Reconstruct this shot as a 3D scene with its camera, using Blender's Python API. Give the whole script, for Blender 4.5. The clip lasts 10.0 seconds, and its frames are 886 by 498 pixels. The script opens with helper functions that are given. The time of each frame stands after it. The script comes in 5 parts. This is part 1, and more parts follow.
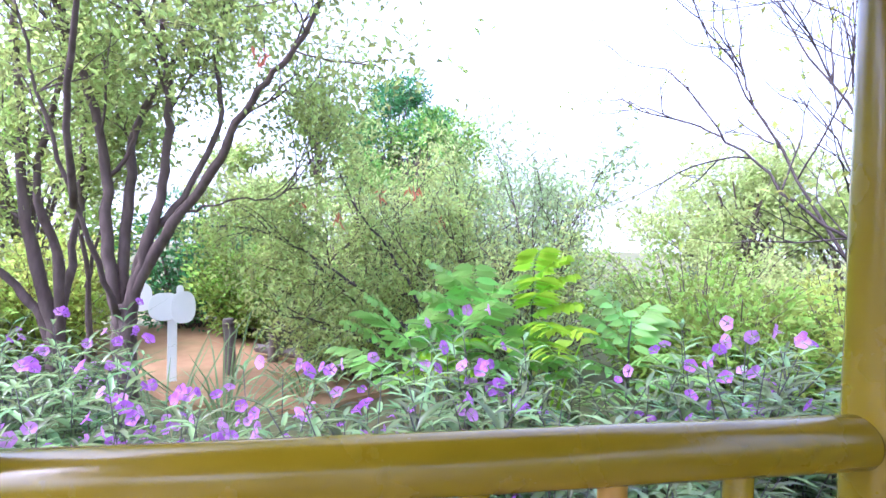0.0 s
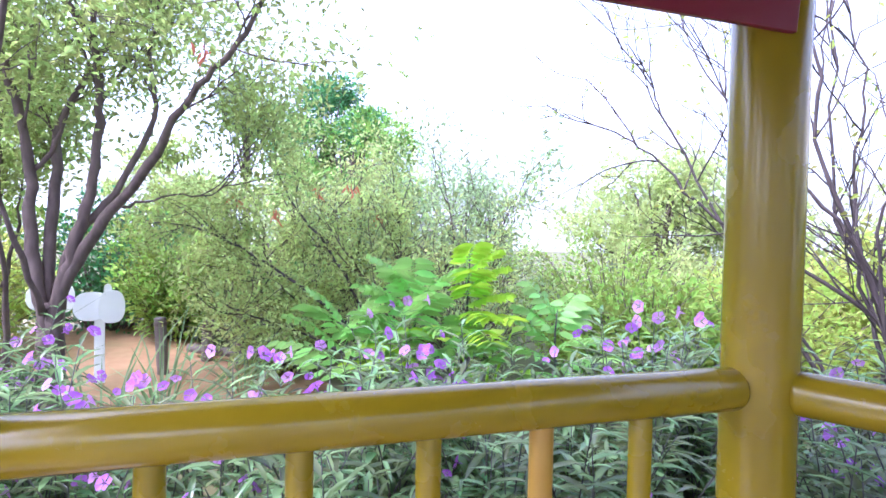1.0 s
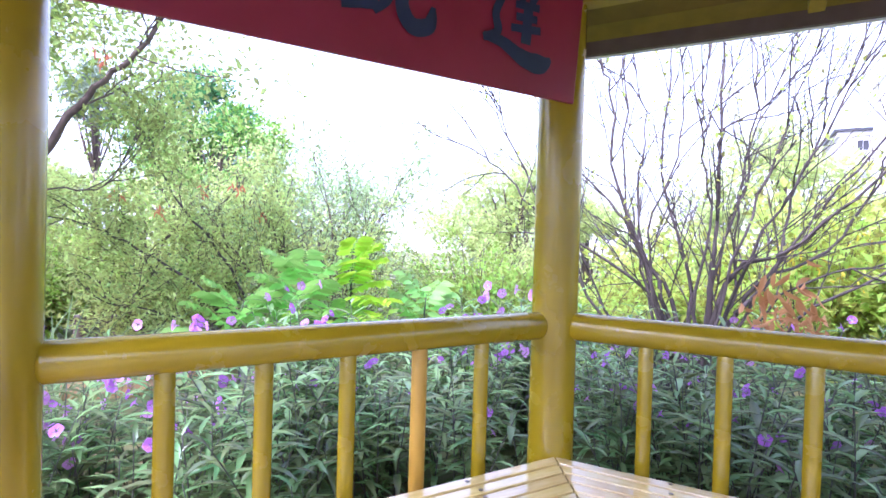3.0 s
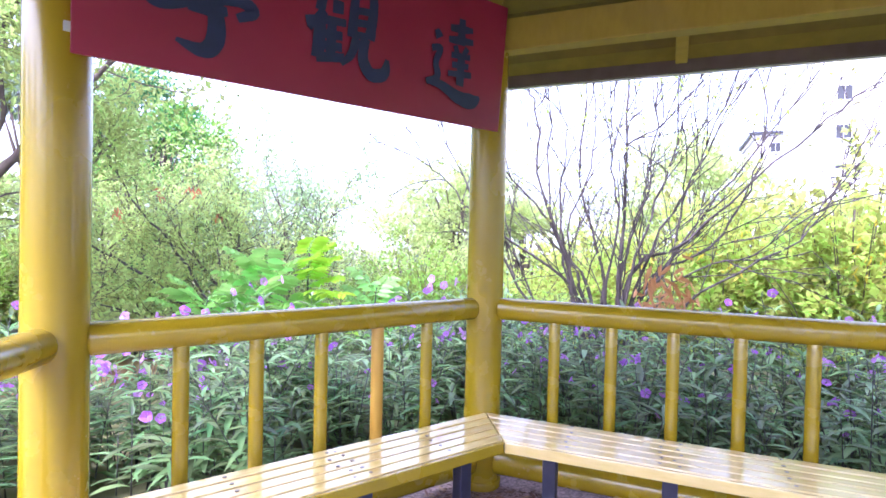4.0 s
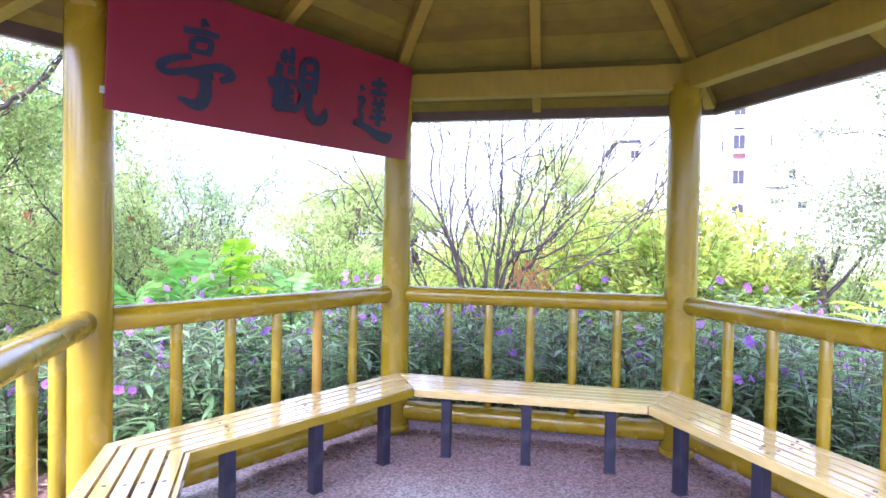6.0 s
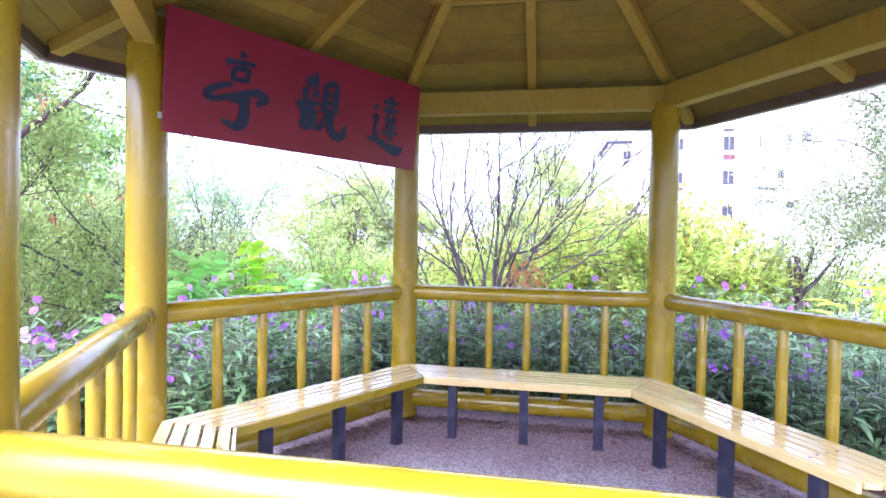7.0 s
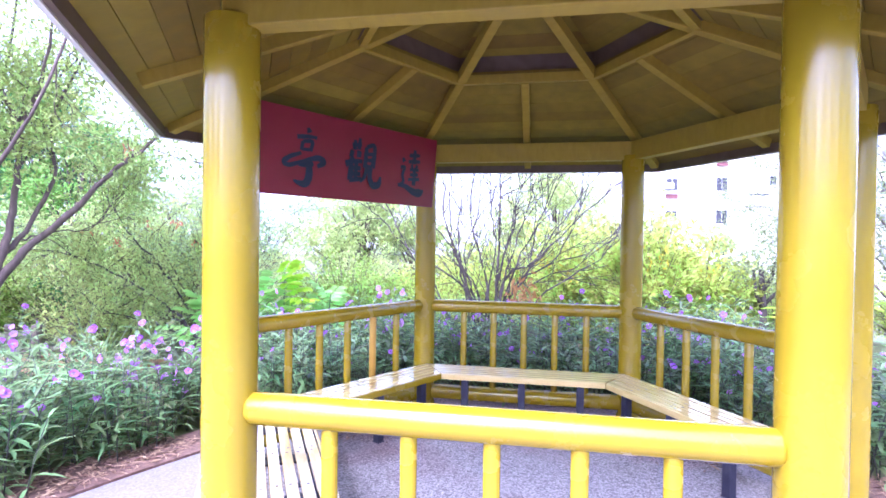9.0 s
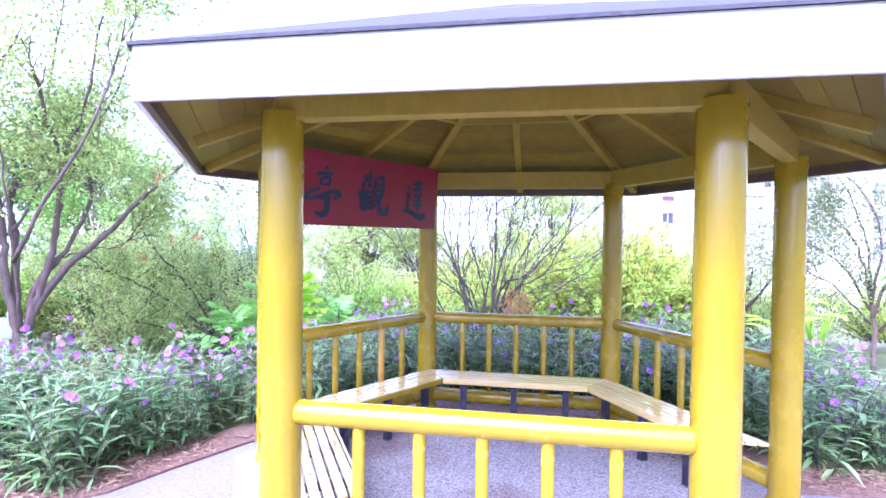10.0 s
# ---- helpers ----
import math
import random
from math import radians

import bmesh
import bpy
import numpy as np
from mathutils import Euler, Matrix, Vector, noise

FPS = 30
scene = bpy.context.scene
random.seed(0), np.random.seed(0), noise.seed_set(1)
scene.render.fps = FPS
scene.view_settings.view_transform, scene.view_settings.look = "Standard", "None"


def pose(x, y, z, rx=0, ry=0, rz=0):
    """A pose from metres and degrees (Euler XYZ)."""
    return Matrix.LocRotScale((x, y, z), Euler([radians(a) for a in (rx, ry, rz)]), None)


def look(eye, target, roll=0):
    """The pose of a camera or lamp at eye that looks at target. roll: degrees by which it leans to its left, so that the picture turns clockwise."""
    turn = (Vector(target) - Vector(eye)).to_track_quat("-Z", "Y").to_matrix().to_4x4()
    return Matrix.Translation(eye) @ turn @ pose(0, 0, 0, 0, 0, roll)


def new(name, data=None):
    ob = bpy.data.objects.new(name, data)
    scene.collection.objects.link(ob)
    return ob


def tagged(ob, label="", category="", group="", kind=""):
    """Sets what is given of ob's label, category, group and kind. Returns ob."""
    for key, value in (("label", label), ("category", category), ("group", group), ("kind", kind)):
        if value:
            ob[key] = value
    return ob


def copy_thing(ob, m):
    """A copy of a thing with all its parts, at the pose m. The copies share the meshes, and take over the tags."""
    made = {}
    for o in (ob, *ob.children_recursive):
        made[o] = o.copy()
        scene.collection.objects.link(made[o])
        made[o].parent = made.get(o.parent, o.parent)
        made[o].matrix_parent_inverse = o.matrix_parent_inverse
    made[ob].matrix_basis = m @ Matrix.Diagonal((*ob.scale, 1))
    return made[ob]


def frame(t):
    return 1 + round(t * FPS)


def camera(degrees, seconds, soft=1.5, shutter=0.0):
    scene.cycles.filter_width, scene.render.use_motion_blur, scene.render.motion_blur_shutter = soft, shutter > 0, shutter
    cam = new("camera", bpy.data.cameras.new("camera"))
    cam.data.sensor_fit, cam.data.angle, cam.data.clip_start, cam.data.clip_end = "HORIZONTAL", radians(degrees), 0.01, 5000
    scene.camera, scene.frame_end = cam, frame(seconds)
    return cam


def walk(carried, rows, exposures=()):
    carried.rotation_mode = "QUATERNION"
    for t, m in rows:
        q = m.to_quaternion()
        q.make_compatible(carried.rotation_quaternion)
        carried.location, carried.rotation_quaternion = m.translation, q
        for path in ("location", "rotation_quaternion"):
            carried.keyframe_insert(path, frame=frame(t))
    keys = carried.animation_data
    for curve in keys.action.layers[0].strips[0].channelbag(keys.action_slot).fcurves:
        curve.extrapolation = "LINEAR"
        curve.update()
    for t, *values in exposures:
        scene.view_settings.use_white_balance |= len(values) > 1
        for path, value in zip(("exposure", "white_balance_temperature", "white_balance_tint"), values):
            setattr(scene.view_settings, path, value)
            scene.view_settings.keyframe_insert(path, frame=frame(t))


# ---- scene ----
cam = camera(78.7, 10.0, soft=1.6)
PATH = [
    (0, (-0.727, 0.121, 1.476), (-2.259, 1.406, 1.42), 1.3),
    (0.5, (-0.669, 0.03, 1.463), (-2.116, 1.41, 1.41), 1.1),
    (1, (-0.616, -0.054, 1.442), (-1.974, 1.414, 1.392), 1.2),
    (1.5, (-0.54, -0.149, 1.42), (-1.817, 1.39, 1.373), 1.2),
    (2, (-0.475, -0.288, 1.403), (-1.652, 1.328, 1.362), 1.3),
    (2.5, (-0.381, -0.471, 1.391), (-1.444, 1.223, 1.356), 1.6),
    (4, (-0.027, -1.213, 1.412), (-0.803, 0.63, 1.372), 1.3),
    (4.5, (0.056, -1.477, 1.422), (-0.602, 0.411, 1.381), 1.1),
    (5, (0.111, -1.717, 1.417), (-0.417, 0.212, 1.38), 1.1),
    (5.5, (0.121, -1.948, 1.425), (-0.313, 0.004, 1.388), 1.1),
    (7, (0.104, -2.587, 1.464), (-0.256, -0.62, 1.424), 1.0),
    (7.5, (0.119, -2.805, 1.482), (-0.248, -0.839, 1.452), 0.9),
    (8, (0.115, -3.057, 1.535), (-0.248, -1.09, 1.505), 0.8),
    (8.5, (0.13, -3.333, 1.589), (-0.229, -1.366, 1.562), 0.8),
    (9, (0.16, -3.629, 1.667), (-0.199, -1.662, 1.639), 0.8),
    (9.5, (0.207, -3.918, 1.75), (-0.15, -1.95, 1.721), 0.8),
    (10, (0.257, -4.239, 1.879), (-0.101, -2.271, 1.848), 0.7),
]
walk(cam, [(t, look(eye, target, roll)) for t, eye, target, roll in PATH], exposures=[(0.0, 2.47, 5180, 31), (1.5, 2.56, 5180, 31), (2.5, 2.68, 5220, 30), (4.0, 2.97, 5230, 31), (5.5, 2.99, 5180, 33), (7.0, 2.97, 5090, 35), (8.5, 2.96, 5020, 36), (10.0, 2.98, 4820, 39)])

# ---- light ----
world = bpy.data.worlds.new("sky")
scene.world = world
world.use_nodes = True
wn, wl = world.node_tree.nodes, world.node_tree.links
wn.clear()
sky = wn.new("ShaderNodeTexSky")
sky.sky_type = "NISHITA"
sky.sun_disc = False
sky.sun_elevation, sky.sun_rotation = radians(52), radians(200)
sky.dust_density, sky.air_density = 5.0, 1.0
grey = wn.new("ShaderNodeHueSaturation")
grey.inputs["Saturation"].default_value = 0.5
bg = wn.new("ShaderNodeBackground")
bg.inputs["Strength"].default_value = 0.15
wout = wn.new("ShaderNodeOutputWorld")
wl.new(sky.outputs[0], grey.inputs["Color"])
wl.new(grey.outputs[0], bg.inputs["Color"])
wl.new(bg.outputs[0], wout.inputs["Surface"])
sun_data = bpy.data.lights.new("sun", "SUN")
sun_data.energy, sun_data.angle, sun_data.color = 0.2, radians(30), (1.0, 0.96, 0.9)
sun = new("sun", sun_data)
sun.matrix_world = look((-6, -14, 20), (0, 0, 0))


# ---- materials ----
def surface(name, c1, c2, scale=6.0, rough=0.6, bump=0.2, stain=None, stain_scale=1.2, stain_amount=0.35,
            metal=0.0, coat=0.0, stretch=(1, 1, 1), island=0.0, through_light=0.0, object_random=0.0, bump_scale=None, stain_detail=8.0):
    """A node material: two colours in a fine grain, stains at a larger scale, relief, and chance differences from piece to piece."""
    m = bpy.data.materials.new(name)
    m.use_nodes = True
    n, l = m.node_tree.nodes, m.node_tree.links
    n.clear()
    out = n.new("ShaderNodeOutputMaterial")
    bs = n.new("ShaderNodeBsdfPrincipled")
    co = n.new("ShaderNodeTexCoord")
    mp = n.new("ShaderNodeMapping")
    mp.inputs["Scale"].default_value = stretch
    l.new(co.outputs["Object"], mp.inputs["Vector"])
    fine = n.new("ShaderNodeTexNoise")
    fine.inputs["Scale"].default_value, fine.inputs["Detail"].default_value = scale, 6.0
    l.new(mp.outputs[0], fine.inputs["Vector"])
    mix = n.new("ShaderNodeMix")
    mix.data_type = "RGBA"
    mix.inputs["A"].default_value, mix.inputs["B"].default_value = (*c1, 1), (*c2, 1)
    ramp = n.new("ShaderNodeMapRange")
    ramp.inputs["From Min"].default_value, ramp.inputs["From Max"].default_value = 0.3, 0.7
    l.new(fine.outputs["Fac"], ramp.inputs["Value"])
    l.new(ramp.outputs[0], mix.inputs["Factor"])
    colour = mix.outputs["Result"]
    if stain:
        big = n.new("ShaderNodeTexNoise")
        big.inputs["Scale"].default_value, big.inputs["Detail"].default_value = stain_scale, stain_detail
        big.inputs["Roughness"].default_value = 0.65
        l.new(co.outputs["Object"], big.inputs["Vector"])
        cut = n.new("ShaderNodeMapRange")
        cut.inputs["From Min"].default_value, cut.inputs["From Max"].default_value = 0.5, 0.72
        cut.inputs["To Max"].default_value = stain_amount
        l.new(big.outputs["Fac"], cut.inputs["Value"])
        sm = n.new("ShaderNodeMix")
        sm.data_type = "RGBA"
        sm.inputs["B"].default_value = (*stain, 1)
        l.new(cut.outputs[0], sm.inputs["Factor"])
        l.new(colour, sm.inputs["A"])
        colour = sm.outputs["Result"]
    for amount, kind in ((island, "i"), (object_random, "o")):
        if amount:
            if kind == "i":
                src = n.new("ShaderNodeNewGeometry").outputs["Random Per Island"]
            else:
                src = n.new("ShaderNodeObjectInfo").outputs["Random"]
            hs = n.new("ShaderNodeHueSaturation")
            v = n.new("ShaderNodeMapRange")
            v.inputs["To Min"].default_value, v.inputs["To Max"].default_value = 1 - amount, 1 + amount
            l.new(src, v.inputs["Value"])
            l.new(v.outputs[0], hs.inputs["Value"])
            h = n.new("ShaderNodeMapRange")
            h.inputs["To Min"].default_value, h.inputs["To Max"].default_value = 0.5 - amount * 0.06, 0.5 + amount * 0.06
            l.new(src, h.inputs["Value"])
            l.new(h.outputs[0], hs.inputs["Hue"])
            l.new(colour, hs.inputs["Color"])
            colour = hs.outputs["Color"]
    l.new(colour, bs.inputs["Base Color"])
    rr = n.new("ShaderNodeMapRange")
    rr.inputs["To Min"].default_value, rr.inputs["To Max"].default_value = max(0.05, rough - 0.1), min(1, rough + 0.1)
    l.new(fine.outputs["Fac"], rr.inputs["Value"])
    l.new(rr.outputs[0], bs.inputs["Roughness"])
    bs.inputs["Metallic"].default_value = metal
    bs.inputs["Coat Weight"].default_value = coat
    bs.inputs["Coat Roughness"].default_value = 0.12
    if bump:
        bp = n.new("ShaderNodeBump")
        bp.inputs["Strength"].default_value, bp.inputs["Distance"].default_value = bump, 0.01
        src = fine
        if bump_scale:
            src = n.new("ShaderNodeTexNoise")
            src.inputs["Scale"].default_value, src.inputs["Detail"].default_value = bump_scale, 5.0
            l.new(mp.outputs[0], src.inputs["Vector"])
        l.new(src.outputs["Fac"], bp.inputs["Height"])
        l.new(bp.outputs[0], bs.inputs["Normal"])
    shader = bs.outputs[0]
    if through_light:
        tr = n.new("ShaderNodeBsdfTranslucent")
        l.new(colour, tr.inputs["Color"])
        ms = n.new("ShaderNodeMixShader")
        ms.inputs["Fac"].default_value = through_light
        l.new(shader, ms.inputs[1])
        l.new(tr.outputs[0], ms.inputs[2])
        shader = ms.outputs[0]
    l.new(shader, out.inputs["Surface"])
    return m


def leaf_material(name, c1, c2, vary=0.35, rough=0.45, lucent=0.4):
    return surface(name, c1, c2, 3.0, rough, 0.0, island=vary, through_light=lucent)


yellow = surface("yellow_gloss_paint", (0.29, 0.20, 0.002), (0.35, 0.245, 0.004), 5.0, 0.26, 0.018, stain=(0.22, 0.135, 0.008), stain_scale=2.5, stain_amount=0.4, coat=0.45, bump_scale=16)
next(n for n in yellow.node_tree.nodes if n.type == "BSDF_PRINCIPLED").inputs["Coat Roughness"].default_value = 0.16
# orange reflection on one baluster, put into its paint colour
reflection_tint = surface("orange_reflection_tinted_paint", (0.46, 0.25, 0.03), (0.52, 0.31, 0.05), 5.0, 0.4, 0.08)
cream = surface("pale_yellow_bench_paint", (0.60, 0.44, 0.145), (0.70, 0.54, 0.23), 7.0, 0.14, 0.05, stain=(0.54, 0.38, 0.12), stain_scale=5, stain_amount=0.3, coat=1.0, stretch=(1, 6, 6), object_random=0.08)
next(n for n in cream.node_tree.nodes if n.type == "BSDF_PRINCIPLED").inputs["Coat Roughness"].default_value = 0.11
roof_yellow = surface("dull_yellow_roof_timber", (0.29, 0.20, 0.014), (0.35, 0.25, 0.024), 9.0, 0.55, 0.25, stain=(0.28, 0.20, 0.05), stain_scale=3, stain_amount=0.5, stretch=(1, 1, 3))
board_mat = surface("yellow_brown_roof_boards", (0.165, 0.112, 0.007), (0.225, 0.155, 0.014), 8.0, 0.6, 0.3, stain=(0.14, 0.09, 0.02), stain_scale=2.5, stain_amount=0.6, object_random=0.18)
riser_mat = surface("dark_brown_boards", (0.10, 0.07, 0.055), (0.14, 0.10, 0.08), 9.0, 0.6, 0.2)
white_paint = surface("white_fascia_paint", (0.78, 0.77, 0.74), (0.83, 0.82, 0.80), 6.0, 0.5, 0.08, stain=(0.6, 0.57, 0.5), stain_scale=4, stain_amount=0.25)
shingle_mat = surface("dark_grey_roof_felt", (0.03, 0.028, 0.036), (0.055, 0.05, 0.06), 30.0, 0.85, 0.5)
sign_red = surface("crimson_sign_paint", (0.22, 0.010, 0.036), (0.265, 0.014, 0.045), 4.0, 0.42, 0.05, stain=(0.17, 0.010, 0.036), stain_scale=2, stain_amount=0.4)
ink = surface("dark_blue_lettering", (0.012, 0.02, 0.06), (0.02, 0.03, 0.085), 10.0, 0.5, 0.03)
leg_mat = surface("dark_blue_black_steel", (0.012, 0.012, 0.03), (0.026, 0.026, 0.05), 14.0, 0.5, 0.15, stain=(0.12, 0.11, 0.12), stain_scale=9, stain_amount=0.3)
steel = surface("bare_steel", (0.5, 0.5, 0.5), (0.6, 0.6, 0.6), 20.0, 0.35, 0.05, metal=0.9)
bolt_mat = surface("dark_screw_heads", (0.16, 0.12, 0.07), (0.22, 0.17, 0.1), 40.0, 0.5, 0.1)
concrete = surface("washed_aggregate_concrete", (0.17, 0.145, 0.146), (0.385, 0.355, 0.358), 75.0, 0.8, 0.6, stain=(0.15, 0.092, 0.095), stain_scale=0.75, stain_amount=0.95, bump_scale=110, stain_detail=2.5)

# pale and dark pebbles bedded in the concrete
cn, cl = concrete.node_tree.nodes, concrete.node_tree.links
c_bs = next(n for n in cn if n.type == "BSDF_PRINCIPLED")
c_old = c_bs.inputs["Base Color"].links[0].from_socket
c_vor = cn.new("ShaderNodeTexVoronoi")
c_vor.inputs["Scale"].default_value = 85.0
c_co = next(n for n in cn if n.type == "TEX_COORD")
cl.new(c_co.outputs["Object"], c_vor.inputs["Vector"])
c_sep = cn.new("ShaderNodeSeparateColor")
cl.new(c_vor.outputs["Color"], c_sep.inputs[0])
c_map = cn.new("ShaderNodeMapRange")
c_map.inputs["From Min"].default_value, c_map.inputs["From Max"].default_value = 0.0, 1.0
c_map.inputs["To Min"].default_value, c_map.inputs["To Max"].default_value = 0.55, 1.55
cl.new(c_sep.outputs[0], c_map.inputs["Value"])
c_hs = cn.new("ShaderNodeHueSaturation")
# damp red-brown earth trodden and swept towards the far side of the floor, with a ragged edge
c_xyz = cn.new("ShaderNodeSeparateXYZ")
cl.new(c_co.outputs["Object"], c_xyz.inputs[0])
c_edge = cn.new("ShaderNodeTexNoise")
c_edge.inputs["Scale"].default_value, c_edge.inputs["Detail"].default_value, c_edge.inputs["Roughness"].default_value = 1.9, 9.0, 0.68
cl.new(c_co.outputs["Object"], c_edge.inputs["Vector"])
c_sum = cn.new("ShaderNodeMath")
c_sum.operation = "MULTIPLY_ADD"
c_sum.inputs[1].default_value = 1.7
cl.new(c_edge.outputs["Fac"], c_sum.inputs[0])
cl.new(c_xyz.outputs["Y"], c_sum.inputs[2])
c_cut = cn.new("ShaderNodeMapRange")
c_cut.inputs["From Min"].default_value, c_cut.inputs["From Max"].default_value, c_cut.inputs["To Max"].default_value = 1.45, 2.0, 0.85
cl.new(c_sum.outputs[0], c_cut.inputs["Value"])
c_dirt = cn.new("ShaderNodeMix")
c_dirt.data_type = "RGBA"
c_dirt.inputs["B"].default_value = (0.235, 0.155, 0.155, 1)
cl.new(c_cut.outputs[0], c_dirt.inputs["Factor"])
cl.new(c_old, c_dirt.inputs["A"])
cl.new(c_dirt.outputs["Result"], c_hs.inputs["Color"])
cl.new(c_map.outputs[0], c_hs.inputs["Value"])
cl.new(c_hs.outputs[0], c_bs.inputs["Base Color"])
# paving toned darker than the floor, to offset the open sky light on it
path_concrete = surface("grey_concrete_toned_for_sky_light", (0.13, 0.115, 0.12), (0.22, 0.20, 0.21), 60.0, 0.88, 0.5, stain=(0.10, 0.075, 0.07), stain_scale=0.7, stain_amount=0.6, bump_scale=90)
mulch_mat = surface("brown_bark_mulch", (0.10, 0.055, 0.042), (0.19, 0.11, 0.085), 30.0, 0.9, 0.8)
litter_mat = surface("damp_brown_leaf_litter", (0.075, 0.04, 0.034), (0.14, 0.08, 0.062), 30.0, 0.85, 0.2, island=0.4)
chip_mat = surface("dry_straw_chips", (0.20, 0.115, 0.075), (0.33, 0.21, 0.145), 30.0, 0.85, 0.2, island=0.35)
soil = surface("earth_and_grass", (0.07, 0.085, 0.03), (0.13, 0.14, 0.05), 1.4, 0.95, 0.6, stain=(0.30, 0.19, 0.10), stain_scale=0.25, stain_amount=0.6, bump_scale=20)
dirt_mat = surface("orange_brown_earth", (0.28, 0.155, 0.07), (0.37, 0.22, 0.11), 4.0, 0.95, 0.5, stain=(0.15, 0.16, 0.05), stain_scale=1.1, stain_amount=0.6)
bark = surface("grey_brown_bark", (0.07, 0.047, 0.040), (0.155, 0.110, 0.098), 18.0, 0.85, 0.9, stain=(0.15, 0.12, 0.105), stain_scale=3, stain_amount=0.4, stretch=(1, 1, 0.3))
dark_bark = surface("dark_purple_brown_bark", (0.04, 0.028, 0.029), (0.085, 0.064, 0.064), 20.0, 0.8, 0.7, stretch=(1, 1, 0.3))
pale_wood = surface("weathered_grey_timber", (0.13, 0.105, 0.095), (0.21, 0.17, 0.155), 16.0, 0.85, 0.5, stretch=(1, 1, 0.2))
white_panel = surface("white_sign_enamel", (0.86, 0.88, 0.84), (0.90, 0.91, 0.88), 5.0, 0.35, 0.02)
ruellia_leaf = leaf_material("dark_green_lance_leaves", (0.08, 0.16, 0.06), (0.36, 0.47, 0.20), 0.65, 0.2, 0.46)
sheen = next(n for n in ruellia_leaf.node_tree.nodes if n.type == "BSDF_PRINCIPLED")
sheen.inputs["Coat Weight"].default_value, sheen.inputs["Coat Roughness"].default_value = 0.65, 0.22
ruellia_stem = surface("dark_purple_green_stems", (0.035, 0.04, 0.03), (0.06, 0.055, 0.05), 20.0, 0.6, 0.1)
petal = leaf_material("violet_petals", (0.50, 0.14, 0.74), (0.64, 0.26, 0.84), 0.25, 0.5, 0.5)
petal_pale = leaf_material("lilac_pink_petals", (0.64, 0.26, 0.74), (0.75, 0.40, 0.83), 0.2, 0.5, 0.5)
senna_leaf = leaf_material("bright_green_leaflets", (0.23, 0.50, 0.11), (0.40, 0.66, 0.17), 0.3, 0.4, 0.5)
lime_leaf = leaf_material("lime_green_young_leaflets", (0.36, 0.62, 0.03), (0.50, 0.74, 0.05), 0.25, 0.4, 0.5)
tree_leaf = leaf_material("mid_green_tree_leaves", (0.26, 0.355, 0.095), (0.48, 0.55, 0.18), 0.4, 0.5, 0.65)
olive_leaf = leaf_material("olive_green_fine_leaves", (0.31, 0.42, 0.145), (0.66, 0.72, 0.26), 0.38, 0.5, 0.72)
bluish_leaf = leaf_material("grey_green_fine_leaves", (0.28, 0.39, 0.17), (0.47, 0.56, 0.29), 0.4, 0.45, 0.66)
yellow_leaf = leaf_material("yellow_green_leaves", (0.35, 0.47, 0.09), (0.66, 0.69, 0.17), 0.55, 0.42, 0.72)
fresh_leaf = leaf_material("fresh_green_leaves", (0.20, 0.34, 0.055), (0.42, 0.53, 0.11), 0.5, 0.4, 0.62)
deep_leaf = leaf_material("deep_green_leaves", (0.05, 0.16, 0.05), (0.10, 0.28, 0.08), 0.5, 0.45, 0.45)
dull_leaf = leaf_material("dull_olive_fine_leaves", (0.18, 0.22, 0.10), (0.32, 0.37, 0.17), 0.3, 0.55, 0.5)
crown_leaf = leaf_material("rich_green_tree_leaves", (0.14, 0.29, 0.05), (0.29, 0.45, 0.09), 0.45, 0.45, 0.5)
# distance haze is mixed into the next two leaf colours
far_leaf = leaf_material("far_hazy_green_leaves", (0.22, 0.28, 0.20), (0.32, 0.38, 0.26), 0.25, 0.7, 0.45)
hazy_yellow_leaf = leaf_material("far_hazy_yellow_green_leaves", (0.38, 0.47, 0.16), (0.53, 0.60, 0.25), 0.25, 0.7, 0.7)
golden_leaf = leaf_material("golden_yellow_leaves", (0.55, 0.42, 0.03), (0.65, 0.50, 0.05), 0.3, 0.5, 0.5)
grass_leaf = leaf_material("grey_green_grass_blades", (0.13, 0.22, 0.08), (0.22, 0.30, 0.13), 0.3, 0.5, 0.4)
pod_mat = leaf_material("red_brown_seed_pods", (0.50, 0.10, 0.06), (0.62, 0.2, 0.12), 0.3, 0.6, 0.3)
dry_leaf = leaf_material("dry_orange_brown_leaves", (0.50, 0.20, 0.07), (0.60, 0.30, 0.14), 0.3, 0.7, 0.3)
wall_white = surface("white_apartment_render", (0.74, 0.73, 0.74), (0.80, 0.79, 0.80), 0.6, 0.8, 0.05, stain=(0.62, 0.6, 0.62), stain_scale=0.15, stain_amount=0.3)
wall_lilac = surface("pale_lilac_wall_tiles", (0.58, 0.56, 0.60), (0.64, 0.62, 0.66), 0.6, 0.8, 0.05)
brick_red = surface("brick_red_balcony_panels", (0.11, 0.04, 0.045), (0.15, 0.055, 0.06), 2.0, 0.8, 0.1)
# pale base colour stands in for sky reflected in these panes
pale_pane = surface("pale_reflection_toned_window_glass", (0.17, 0.17, 0.23), (0.24, 0.24, 0.30), 0.5, 0.4, 0.0)
pane_mat = surface("dark_window_glass", (0.018, 0.018, 0.026), (0.035, 0.035, 0.045), 0.5, 0.45, 0.0)


